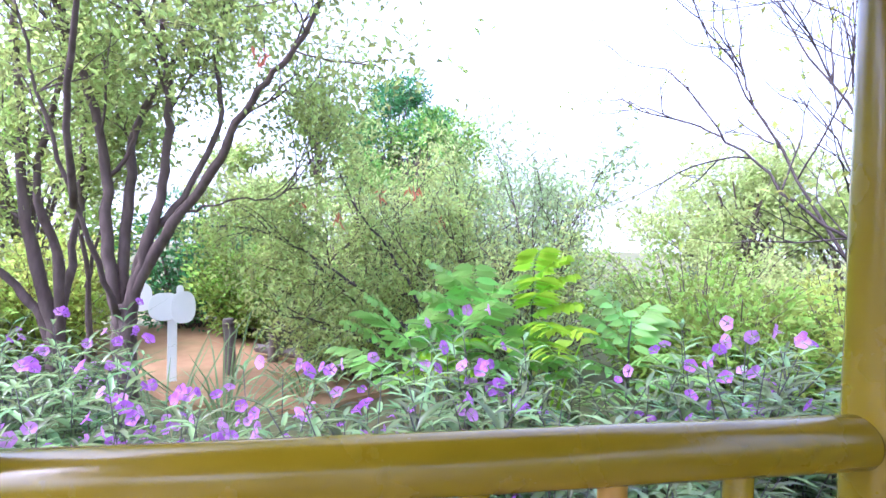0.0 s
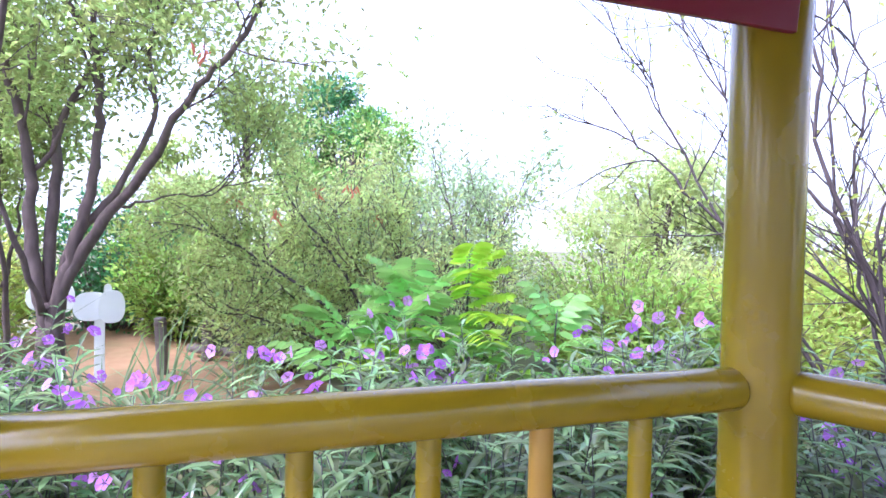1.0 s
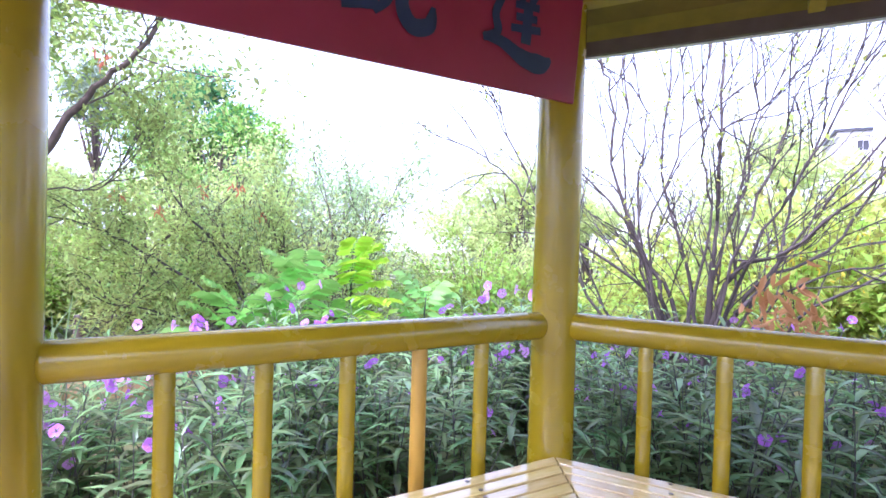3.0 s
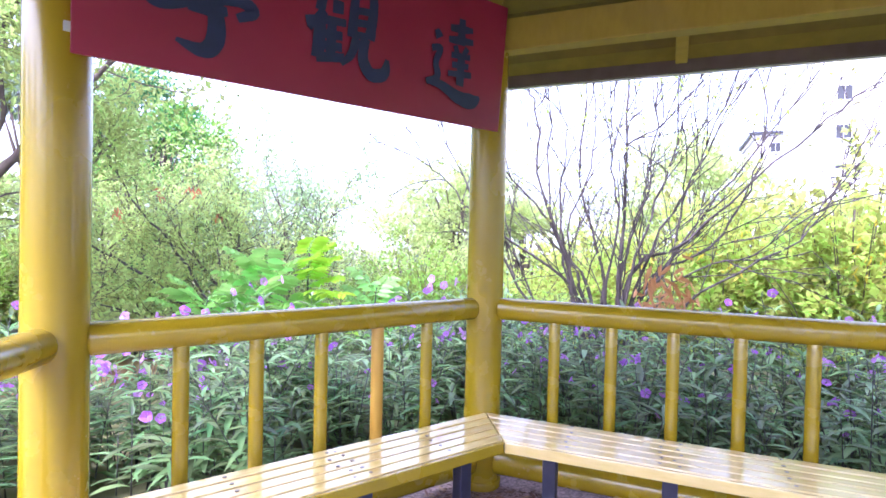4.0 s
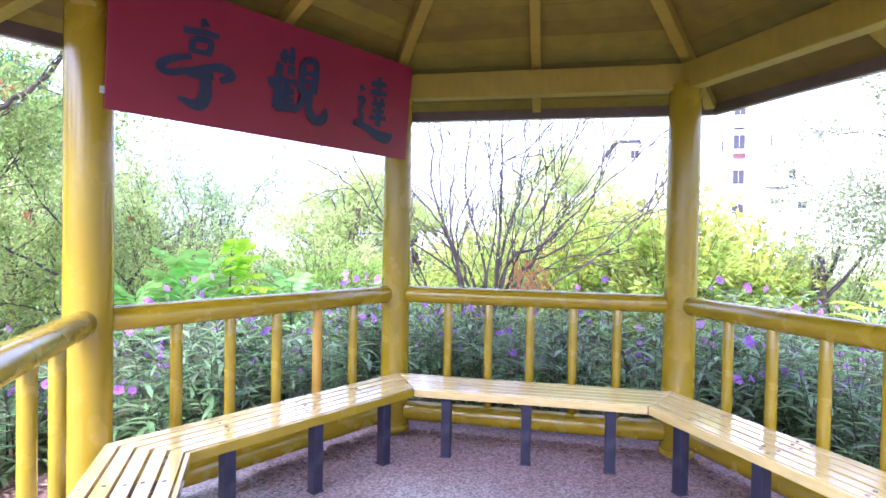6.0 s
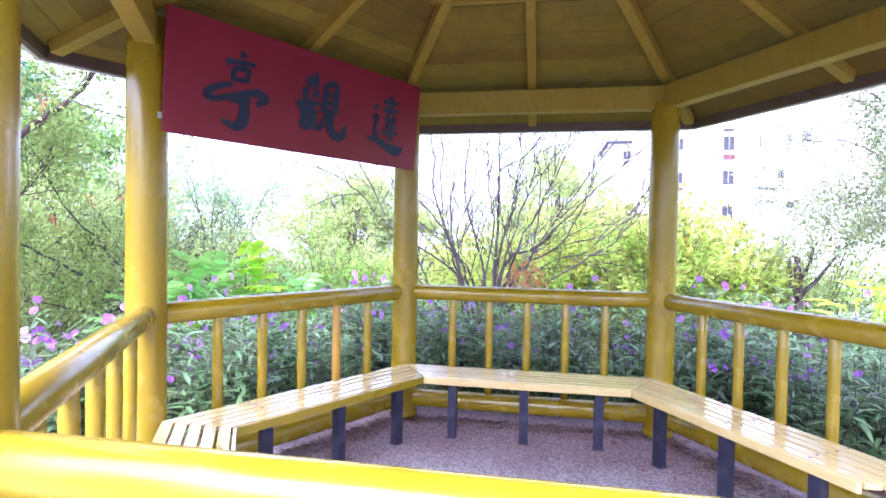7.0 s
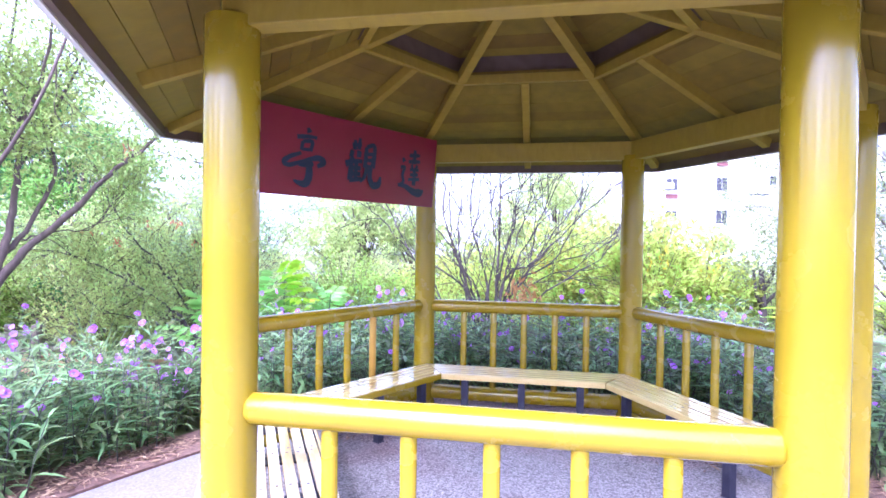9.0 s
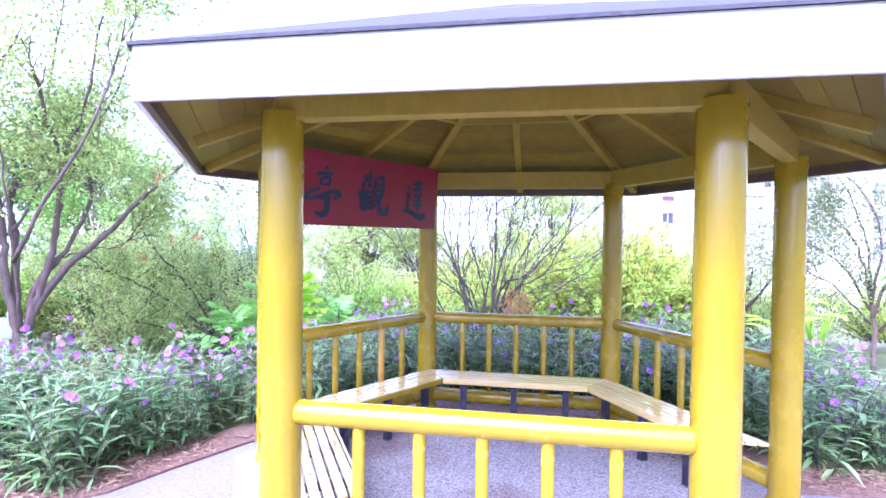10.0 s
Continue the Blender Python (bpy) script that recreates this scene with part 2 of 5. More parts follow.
# ---- mesh helpers ----
def link_mesh(name, verts, faces, material, parent=None, label="", smooth=False):
    me = bpy.data.meshes.new(name)
    me.from_pydata([tuple(v) for v in verts], [], faces)
    me.materials.append(material)
    if smooth:
        me.polygons.foreach_set("use_smooth", [True] * len(me.polygons))
    me.update()
    ob = new(name, me)
    ob.parent = parent
    return tagged(ob, label)


def part(name, bm, material, parent, label="", smooth=False):
    """Links a bmesh as one mesh object under a thing or a part."""
    me = bpy.data.meshes.new(name)
    bm.to_mesh(me)
    bm.free()
    me.materials.append(material)
    if smooth:
        me.polygons.foreach_set("use_smooth", [True] * len(me.polygons))
    ob = new(name, me)
    ob.parent = parent
    return tagged(ob, label)


def box(sx, sy, sz, bevel=0.004, m=None):
    bm = bmesh.new()
    bmesh.ops.create_cube(bm, size=1.0, matrix=Matrix.Diagonal((sx, sy, sz, 1)))
    if bevel:
        bmesh.ops.bevel(bm, geom=bm.edges[:], offset=bevel, segments=2, affect="EDGES", profile=0.5)
    if m:
        bmesh.ops.transform(bm, matrix=m, verts=bm.verts)
    return bm


def round_bar(length, r, sides=28, cap=0.012, wobble=0.0):
    """A round bar along z from 0 to length, with softened ends."""
    bm = bmesh.new()
    stations = [(0, r - cap), (cap * 0.3, r - cap * 0.3), (cap, r)]
    steps = 10 if wobble else 1
    for i in range(1, steps):
        stations.append((cap + (length - 2 * cap) * i / steps, r * (1 + random.uniform(-wobble, wobble))))
    stations += [(length - cap, r), (length - cap * 0.3, r - cap * 0.3), (length, r - cap)]
    rings = [[bm.verts.new((rr * math.cos(2 * math.pi * k / sides), rr * math.sin(2 * math.pi * k / sides), z)) for k in range(sides)] for z, rr in stations]
    for a, b in zip(rings, rings[1:]):
        for k in range(sides):
            bm.faces.new((a[k], a[(k + 1) % sides], b[(k + 1) % sides], b[k]))
    bm.faces.new(rings[0][::-1])
    bm.faces.new(rings[-1])
    return bm


def along(p, q):
    """The pose that takes z onto the way from p to q."""
    p, q = Vector(p), Vector(q)
    return Matrix.Translation(p) @ (q - p).to_track_quat("Z", "Y").to_matrix().to_4x4()


def thing(name, m, label, category, group="", kind=""):
    ob = new(name)
    ob.empty_display_size = 0.1
    ob.matrix_world = m
    return tagged(ob, label, category, group, kind)


def tubes(lines, sides=6):
    """Tapered tubes along polylines of (point, radius)."""
    verts, faces = [], []
    ring = [(math.cos(2 * math.pi * k / sides), math.sin(2 * math.pi * k / sides)) for k in range(sides)]
    for line in lines:
        base = len(verts)
        side = None
        for i, (p, r) in enumerate(line):
            d = (line[min(i + 1, len(line) - 1)][0] - line[max(i - 1, 0)][0]).normalized()
            if side is None:
                side = d.orthogonal().normalized()
            side = (side - d * side.dot(d)).normalized()
            up = d.cross(side)
            for c, s in ring:
                verts.append(p + (side * c + up * s) * r)
        for i in range(len(line) - 1):
            a, b = base + i * sides, base + (i + 1) * sides
            for k in range(sides):
                k2 = (k + 1) % sides
                faces.append((a + k, a + k2, b + k2, b + k))
        faces.append(tuple(base + k for k in range(sides))[::-1])
        faces.append(tuple(base + (len(line) - 1) * sides + k for k in range(sides)))
    return verts, faces


def unit(v):
    return v / np.maximum(np.linalg.norm(v, axis=-1, keepdims=True), 1e-9)


def leaf_mesh(base, ahead, up, length, width, droop=0.25, fold=0.25):
    """Many leaves, each a bent and folded blade of eight corners; arrays of n x 3 and n."""
    ahead = unit(ahead)
    side = unit(np.cross(ahead, up))
    top = np.cross(side, ahead)
    L, W = length[:, None], width[:, None]

    def at(f, s, u):
        return base + ahead * L * f + side * W * s + top * (W * abs(s) * fold * 2 - L * droop * f * f + L * u)

    pts = np.stack([at(0, 0, 0), at(0.3, -0.42, 0), at(0.33, 0, 0), at(0.3, 0.42, 0), at(0.65, -0.38, 0), at(0.68, 0, 0), at(0.65, 0.38, 0), at(1, 0, 0)], 1)
    n = len(base)
    faces = []
    for i in range(n):
        o = i * 8
        faces += [(o, o + 2, o + 1), (o, o + 3, o + 2), (o + 1, o + 2, o + 5, o + 4), (o + 2, o + 3, o + 6, o + 5), (o + 4, o + 5, o + 7), (o + 5, o + 6, o + 7)]
    return pts.reshape(-1, 3), faces


def small_leaves(centre, ahead, up, length, width, fold=0.3):
    """Many small leaves, each a folded diamond of four corners."""
    ahead = unit(ahead)
    side = unit(np.cross(ahead, up))
    top = np.cross(side, ahead)
    L, W = length[:, None], width[:, None]
    pts = np.stack([centre, centre + ahead * L * 0.45 + side * W * 0.5 + top * W * fold, centre + ahead * L, centre + ahead * L * 0.45 - side * W * 0.5 + top * W * fold], 1)
    faces = []
    for i in range(len(centre)):
        o = 4 * i
        faces += [(o, o + 1, o + 2), (o, o + 2, o + 3)]
    return pts.reshape(-1, 3), faces


# ---- ground ----
def height(x, y):
    """The hilltop is level; the land falls away beyond it."""
    d = math.hypot(x, y)
    return -0.02 - 0.10 * max(0.0, d - 9.0) - 0.0 + 0.04 * noise.noise(Vector((x * 0.5, y * 0.5, 0))) * min(1, max(0, d - 3.5))


def make_ground():
    verts, faces = [], []
    radii = [0.0] + [1.5 * 1.17 ** i for i in range(48)]
    spokes = 72
    for r in radii:
        for k in range(spokes):
            a = 2 * math.pi * k / spokes
            x, y = r * math.cos(a), r * math.sin(a)
            verts.append((x, y, max(-9, height(x, y) - 0.03)))
    for i in range(len(radii) - 1):
        for k in range(spokes):
            a, b = i * spokes, (i + 1) * spokes
            faces.append((a + k, b + k, b + (k + 1) % spokes, a + (k + 1) % spokes))
    tagged(link_mesh("ground", verts, faces, soil, smooth=True), "earth and low grass on a hilltop falling away", "ground", kind="structure")


make_ground()
# glowing backdrop ring: stands in for bright haze, hides the horizon gap
haze = bpy.data.materials.new("glowing_haze_backdrop")
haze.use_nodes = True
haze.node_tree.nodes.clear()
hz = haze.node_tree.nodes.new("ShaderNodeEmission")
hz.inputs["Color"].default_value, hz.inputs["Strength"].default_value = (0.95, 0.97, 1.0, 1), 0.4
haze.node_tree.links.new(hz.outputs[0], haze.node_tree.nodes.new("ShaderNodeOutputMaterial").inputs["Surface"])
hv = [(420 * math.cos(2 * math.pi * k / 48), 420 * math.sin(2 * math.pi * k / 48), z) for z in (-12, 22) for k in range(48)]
tagged(link_mesh("backdrop", hv, [(k, (k + 1) % 48, 48 + (k + 1) % 48, 48 + k) for k in range(48)], haze), "glowing white backdrop standing in for distant haze", "haze", kind="structure")


def slab(name, outline, top, thick, material, label, category, kind="structure"):
    n = len(outline)
    verts = [(x, y, top) for x, y in outline] + [(x, y, top - thick) for x, y in outline]
    faces = [tuple(range(n)), tuple(range(2 * n - 1, n - 1, -1))]
    faces += [(i, i + n, (i + 1) % n + n, (i + 1) % n) for i in range(n)]
    return tagged(link_mesh(name, verts, faces, material), label, category, kind=kind)


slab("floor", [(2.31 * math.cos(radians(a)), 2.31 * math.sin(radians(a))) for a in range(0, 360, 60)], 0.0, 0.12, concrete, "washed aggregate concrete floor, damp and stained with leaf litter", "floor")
slab("pavement", [(-6.5, -1.45), (-3.7, -1.3), (-3.1, -1.08), (-2.84, -0.8), (-2.66, -0.35), (-2.36, 0.30), (-1.20, 1.96), (1.20, 1.96), (2.2, 0.24), (6.5, 0.4), (6.5, -9), (-6.5, -9)], -0.006, 0.12, path_concrete, "grey concrete paving round the pavilion, toned down against sky light", "pavement")
slab("mulch_strip", [(-2.666, -0.352), (-2.846, -0.802), (-3.104, -1.084), (-3.702, -1.304), (-6.5, -1.454), (-6.5, -0.70), (-3.3, -0.5), (-2.95, 0.1), (-2.7, 0.6), (-1.4, 2.35), (1.4, 2.35), (2.6, 0.6), (6.5, 0.8), (6.5, 0.404), (2.2, 0.244), (1.205, 2.004), (-1.205, 2.004), (-2.365, 0.304)], 0.012, 0.1, mulch_mat, "strip of brown bark mulch beside the concrete", "mulch")
slab("dirt_path", [(-9.8, 0.9), (-5.6, 1.3), (-4.8, 2.1), (-4.9, 3.0), (-6.2, 3.0), (-7.6, 2.9), (-9.6, 3.2)], 0.004, 0.1, dirt_mat, "bare orange-brown earth path", "path")

# ---- pavilion ----
R = 2.0
CORNER = [Vector((R * math.cos(radians(a)), R * math.sin(radians(a)), 0)) for a in (-120, 180, 120, 60, 0, -60)]
CORNER[0].x -= 0.014
CORNER[5].x += 0.012
POST_R, RAIL_R, BAL_R = 0.103, 0.062, 0.031
EAVE_R, EAVE_Z, FASCIA_H = 2.69, 2.42, 0.218
BEAM_Z, BEAM_H, BEAM_W = 2.455, 0.175, 0.10


def out_vec(i, r, z):
    a = radians((-120, 180, 120, 60, 0, -60)[i % 6])
    return Vector((r * math.cos(a), r * math.sin(a), z))


pavilion = thing("pavilion", Matrix(), "yellow-painted hexagonal timber garden pavilion with round posts", "pavilion")
for c in CORNER:
    post = part("post", round_bar(2.50, POST_R, 80, 0.006, 0.003), yellow, pavilion, smooth=True)
    post.location = c
    foot = part("footing", round_bar(0.05, POST_R + 0.012, 40, 0.008), yellow, post, smooth=True)

# railings on five sides; the side between corners 4 and 5 is the way in
for i in (0, 1, 2, 3, 5):
    p, q = CORNER[i], CORNER[(i + 1) % 6]
    d = (q - p).normalized()
    side_len = (q - p).length
    railing = new("railing")
    railing.parent = pavilion
    inset = 0.085
    for z, r in ((1.02, RAIL_R), (0.152, 0.072)):
        bar = part("top_rail" if z > 0.5 else "bottom_rail", round_bar(side_len - 2 * inset, r, 64, 0.016), yellow, railing, smooth=True)
        bar.matrix_local = along(p + d * inset + Vector((0, 0, z)), q + Vector((0, 0, z)))
    for k in range(5):
        f = 0.5 + (k - 2) * 0.149
        m = reflection_tint if (i == 1 and k == 3) else yellow
        bal = part("baluster", round_bar(0.80, BAL_R, 20, 0.004), m, railing, "baluster tinted orange by a painted reflection" if m is reflection_tint else "", smooth=True)
        bal.location = p + d * side_len * f + Vector((0, 0, 0.19))

# ring of beams on the posts
for i in range(6):
    p, q = out_vec(i, R, BEAM_Z + BEAM_H / 2), out_vec(i + 1, R, BEAM_Z + BEAM_H / 2)
    d = (q - p).normalized()
    n = Vector((-d.y, d.x, 0))
    ln = (q - p).length
    beam = part("beam", box(BEAM_W, BEAM_H, ln - 0.004 + BEAM_W * 0.55, 0.006), roof_yellow, pavilion)
    x = n
    rot = Matrix((x, Vector((0, 0, 1)), d)).transposed().to_4x4()
    beam.matrix_local = Matrix.Translation((p + q) / 2 + Vector((0, 0, 0.001 * i))) @ rot

# roof
SLOPE = 0.372
UNDER0 = 2.712 + SLOPE * 1.86
RING_R, STEP = 1.10, 0.17


def roof_z(r):
    return UNDER0 - SLOPE * r


def plank(i, ra, rb, za, zb, thick):
    """One board of a roof face, laid across the slope, from radius ra up to rb."""
    bm = bmesh.new()
    lift = random.uniform(0, 0.003)
    c = [out_vec(i, ra, za), out_vec(i + 1, ra, za), out_vec(i + 1, rb, zb), out_vec(i, rb, zb)]
    lo = [bm.verts.new(v + Vector((0, 0, lift))) for v in c]
    hi = [bm.verts.new(v + Vector((0, 0, thick))) for v in c]
    bm.faces.new(lo[::-1])
    bm.faces.new(hi)
    for a in range(4):
        bm.faces.new((lo[a], lo[(a + 1) % 4], hi[(a + 1) % 4], hi[a]))
    return bm


def planks(i, r0, r1, z0, z1, count, parent, gap=0.004):
    for k in range(count):
        f0, f1 = k / count, (k + 1) / count
        part("roof_board", plank(i, r0 + (r1 - r0) * f0, r0 + (r1 - r0) * f1 + gap, z0 + (z1 - z0) * f0, z0 + (z1 - z0) * f1 - gap * SLOPE, 0.025), board_mat, parent)


roof = new("roof")
roof.parent = pavilion
RAFT = 0.085
TOP_Z = 3.62
for i in range(6):
    z_out, z_in = roof_z(EAVE_R) + RAFT, roof_z(RING_R) + RAFT
    planks(i, EAVE_R - 0.03, RING_R - 0.02, z_out, z_in, 11, roof)
    planks(i, RING_R + 0.08, 0.03, z_in + STEP - 0.03, TOP_Z - 0.04, 7, roof)
    # covering of felt shingles, with its lip past the fascia
    bm = bmesh.new()
    eave_top = EAVE_Z + FASCIA_H
    c = [out_vec(i, EAVE_R + 0.035, eave_top - 0.004), out_vec(i + 1, EAVE_R + 0.035, eave_top - 0.004), out_vec(i + 1, 0.01, TOP_Z + 0.08), out_vec(i, 0.01, TOP_Z + 0.08)]
    lo = [bm.verts.new(v) for v in c]
    hi = [bm.verts.new(v + Vector((0, 0, 0.015))) for v in c]
    bm.faces.new(lo[::-1])
    bm.faces.new(hi)
    for a in range(4):
        bm.faces.new((lo[a], lo[(a + 1) % 4], hi[(a + 1) % 4], hi[a]))
    part("shingle_sheet", bm, shingle_mat, roof, "dark grey shingle covering")
    # fascia
    p, q = out_vec(i, EAVE_R, EAVE_Z + FASCIA_H / 2), out_vec(i + 1, EAVE_R, EAVE_Z + FASCIA_H / 2)
    d = (q - p).normalized()
    n = Vector((-d.y, d.x, 0))
    rot = Matrix((n, Vector((0, 0, 1)), d)).transposed().to_4x4()
    fascia = part("fascia", box(0.024, FASCIA_H, (q - p).length + 0.012, 0.002), white_paint, roof, "white-painted fascia board")
    fascia.matrix_local = Matrix.Translation((p + q) / 2) @ rot
    back = part("fascia_backing", box(0.03, FASCIA_H - 0.01, (q - p).length - 0.05, 0.002), riser_mat, roof, "dark brown backing board")
    nn = n if n.dot(p + q) < 0 else -n
    nn.z = 0
    back.matrix_local = Matrix.Translation((p + q) / 2 + nn * 0.029) @ rot
    # ring beam and riser under the raised cap
    p, q = out_vec(i, RING_R, roof_z(RING_R) + 0.045), out_vec(i + 1, RING_R, roof_z(RING_R) + 0.045)
    ring = part("ring_beam", box(0.05, 0.075, (q - p).length - 0.03, 0.004), roof_yellow, roof)
    ring.matrix_local = Matrix.Translation((p + q) / 2) @ rot
    p, q = out_vec(i, RING_R + 0.03, z_in + STEP / 2 + 0.0), out_vec(i + 1, RING_R + 0.03, z_in + STEP / 2)
    riser = part("riser_board", box(0.02, STEP + 0.05, (q - p).length - 0.01, 0.002), riser_mat, roof, "dark brown riser board")
    riser.matrix_local = Matrix.Translation((p + q) / 2) @ rot
    # hip rafter, and the middle rafters of the face
    a, b = out_vec(i, EAVE_R - 0.10, roof_z(EAVE_R - 0.10) + RAFT / 2), out_vec(i, 0.06, roof_z(0.06) + RAFT / 2)
    ln = (b - a).length
    dz = (b - a).normalized()
    tang = Vector((0, 0, 1)).cross(dz).normalized()
    rot_r = Matrix((tang, dz.cross(tang), dz)).transposed().to_4x4()
    hip = part("hip_rafter", box(0.075, RAFT - 0.004, ln, 0.005), roof_yellow, roof)
    hip.matrix_local = Matrix.Translation((a + b) / 2) @ rot_r
    e0 = (out_vec(i, 1, 0) + out_vec(i + 1, 1, 0)) / 2
    a = e0 * (EAVE_R - 0.10) + Vector((0, 0, roof_z(EAVE_R - 0.10) + RAFT / 2))
    b = e0 * RING_R + Vector((0, 0, roof_z(RING_R) + RAFT / 2))
    dz = (b - a).normalized()
    tang = Vector((0, 0, 1)).cross(dz).normalized()
    rot_r = Matrix((tang, dz.cross(tang), dz)).transposed().to_4x4()
    raf = part("rafter", box(0.065, RAFT - 0.006, (b - a).length - 0.03, 0.005), roof_yellow, roof)
    raf.matrix_local = Matrix.Translation((a + b) / 2) @ rot_r
hub = part("roof_hub", round_bar(0.22, 0.09, 12, 0.01), roof_yellow, roof)
hub.location = (0, 0, roof_z(0) - 0.04)


# ---- benches ----
BENCH_TOP, BENCH_OUT, BENCH_IN = 0.447, 1.655, 1.262


def bench(i, label):
    """A bench along one side, mitred to its neighbours, as a thing with slats, front board and legs."""
    mid = (CORNER[i] + CORNER[(i + 1) % 6]) / 2
    ang = math.atan2(mid.y, mid.x) - math.pi / 2
    root = thing("bench", Matrix.Rotation(ang, 4, "Z"), label, "bench", "benches round the pavilion")
    count, gap = 5, 0.014
    w = (BENCH_OUT - BENCH_IN - 0.022) / count
    t30 = math.tan(radians(30))

    def prism(y0, y1, z0, z1):
        bm = bmesh.new()
        k0, k1 = y0 * t30 - 0.003, y1 * t30 - 0.003
        ring = [(-k0, y0), (k0, y0), (k1, y1), (-k1, y1)]
        lo = [bm.verts.new((x, y, z0)) for x, y in ring]
        hi = [bm.verts.new((x, y, z1)) for x, y in ring]
        bm.faces.new(lo[::-1])
        bm.faces.new(hi)
        for a in range(4):
            bm.faces.new((lo[a], lo[(a + 1) % 4], hi[(a + 1) % 4], hi[a]))
        bmesh.ops.bevel(bm, geom=bm.edges[:], offset=0.004, segments=2, affect="EDGES", profile=0.5)
        return bm

    for k in range(count):
        y0 = BENCH_IN + 0.022 + k * w
        slat = part("slat", prism(y0 + gap / 2, y0 + w - gap / 2, BENCH_TOP - 0.03, BENCH_TOP + random.uniform(-0.0015, 0.0015)), cream, root)
        for x in (-0.46, -0.03, 0.03, 0.46):
            screw = part("screw", round_bar(0.004, 0.009, 8, 0.001), bolt_mat, slat)
            screw.location = (x + random.uniform(-0.015, 0.015), y0 + w / 2 + random.uniform(-0.012, 0.012), BENCH_TOP - 0.0015)
    part("front_board", prism(BENCH_IN, BENCH_IN + 0.02, BENCH_TOP - 0.052, BENCH_TOP - 0.001), yellow if i == 1 else cream, root, "bright yellow front board" if i == 1 else "")
    for x in (-0.52, 0.0, 0.52):
        leg = part("leg", box(0.062, 0.062, 0.385, 0.004), leg_mat, root, "dark steel leg")
        leg.location = (x, BENCH_IN + 0.06, 0.1925)
        plate = part("mounting_plate", box(0.11, 0.30, 0.012, 0.002), leg_mat, leg)
        plate.location = (0, 0.13, 0.2)
        foot = part("foot_plate", box(0.07, 0.07, 0.008, 0.002), leg_mat, leg)
        foot.location = (0, 0, -0.1885)
    return root


for i in (0, 1, 2, 3):
    bench(i, "pale yellow slatted bench with dark steel legs, against the railing")

# ---- sign ----
sa, sb = out_vec(1, 1.885, 0), out_vec(2, 1.885, 0)
sd = (sb - sa).normalized()
sn = Vector((sd.y, -sd.x, 0))
if sn.dot(sa + sb) > 0:
    sn = -sn
SIGN_H, SIGN_W, SIGN_Z = 0.66, 1.94, 2.005
lean = 5.0
sign_m = Matrix.Translation((sa + sb) / 2 + Vector((0, 0, SIGN_Z))) @ Matrix((-sd, Vector((0, 0, 1)), sn)).transposed().to_4x4()
if Matrix((-sd, Vector((0, 0, 1)), sn)).determinant() < 0:
    sign_m = Matrix.Translation((sa + sb) / 2 + Vector((0, 0, SIGN_Z))) @ Matrix((sd, Vector((0, 0, 1)), sn)).transposed().to_4x4()
sign_m = sign_m @ Matrix.Rotation(radians(lean), 4, "X")
sign = thing("sign_board", sign_m, "crimson board with dark blue brushed characters, hung between two posts", "sign")
board = part("board", box(SIGN_W, SIGN_H, 0.02, 0.003, Matrix.Translation((0, SIGN_H / 2, 0))), sign_red, sign)


def brush(strokes, x, y, size, name_part):
    """Brushed strokes, each a run of (across, up, width), each a thin raised stroke of one character."""
    mark = new("character")
    mark.parent = name_part
    for n_s, st in enumerate(strokes):
        bm = bmesh.new()
        pts = []
        for k in range(len(st) - 1):
            p0, p1, p2, p3 = st[max(k - 1, 0)], st[k], st[k + 1], st[min(k + 2, len(st) - 1)]
            for j in range(6):
                u = j / 6
                pts.append(tuple(0.5 * (2 * b + (c - a) * u + (2 * a - 5 * b + 4 * c - d) * u * u + (3 * b - a - 3 * c + d) * u ** 3) for a, b, c, d in zip(p0, p1, p2, p3)))
        pts.append(st[-1])
        left, right = [], []
        lift = 0.0125 + 0.0004 * n_s
        for k, (px, py, w) in enumerate(pts):
            q, r = pts[min(k + 1, len(pts) - 1)], pts[max(k - 1, 0)]
            dx, dy = q[0] - r[0], q[1] - r[1]
            ln = math.hypot(dx, dy) or 1
            w = max(w, 0.012) * 0.72 * (1 + 0.10 * noise.noise(Vector((px * 9, py * 9, n_s))))
            left.append(bm.verts.new((x + (px - dy / ln * w) * size, y + (py + dx / ln * w) * size, lift)))
            right.append(bm.verts.new((x + (px + dy / ln * w) * size, y + (py - dx / ln * w) * size, lift)))
        for k in range(len(pts) - 1):
            bm.faces.new((right[k], right[k + 1], left[k + 1], left[k]))
        part("brush_stroke", bm, ink, mark)
    return mark


TING = (((0.02, 0.98, 0.05), (0.06, 0.88, 0.10)), ((-0.24, 0.76, 0.07), (0.05, 0.80, 0.06), (0.26, 0.80, 0.05)), ((-0.10, 0.68, 0.07), (-0.12, 0.50, 0.06)),
        ((-0.10, 0.68, 0.06), (0.14, 0.70, 0.06), (0.10, 0.50, 0.07)), ((-0.12, 0.52, 0.05), (0.10, 0.53, 0.05)),
        ((-0.12, 0.44, 0.05), (-0.38, 0.34, 0.07), (-0.52, 0.22, 0.08), (-0.40, 0.16, 0.07), (-0.10, 0.26, 0.06), (0.30, 0.38, 0.09), (0.46, 0.30, 0.10), (0.30, 0.20, 0.06)),
        ((-0.18, 0.22, 0.08), (0.06, 0.22, 0.10), (0.20, 0.24, 0.06)), ((0.08, 0.24, 0.11), (0.10, 0.02, 0.13), (0.06, -0.14, 0.13), (-0.06, -0.20, 0.10), (-0.28, -0.14, 0.03)))
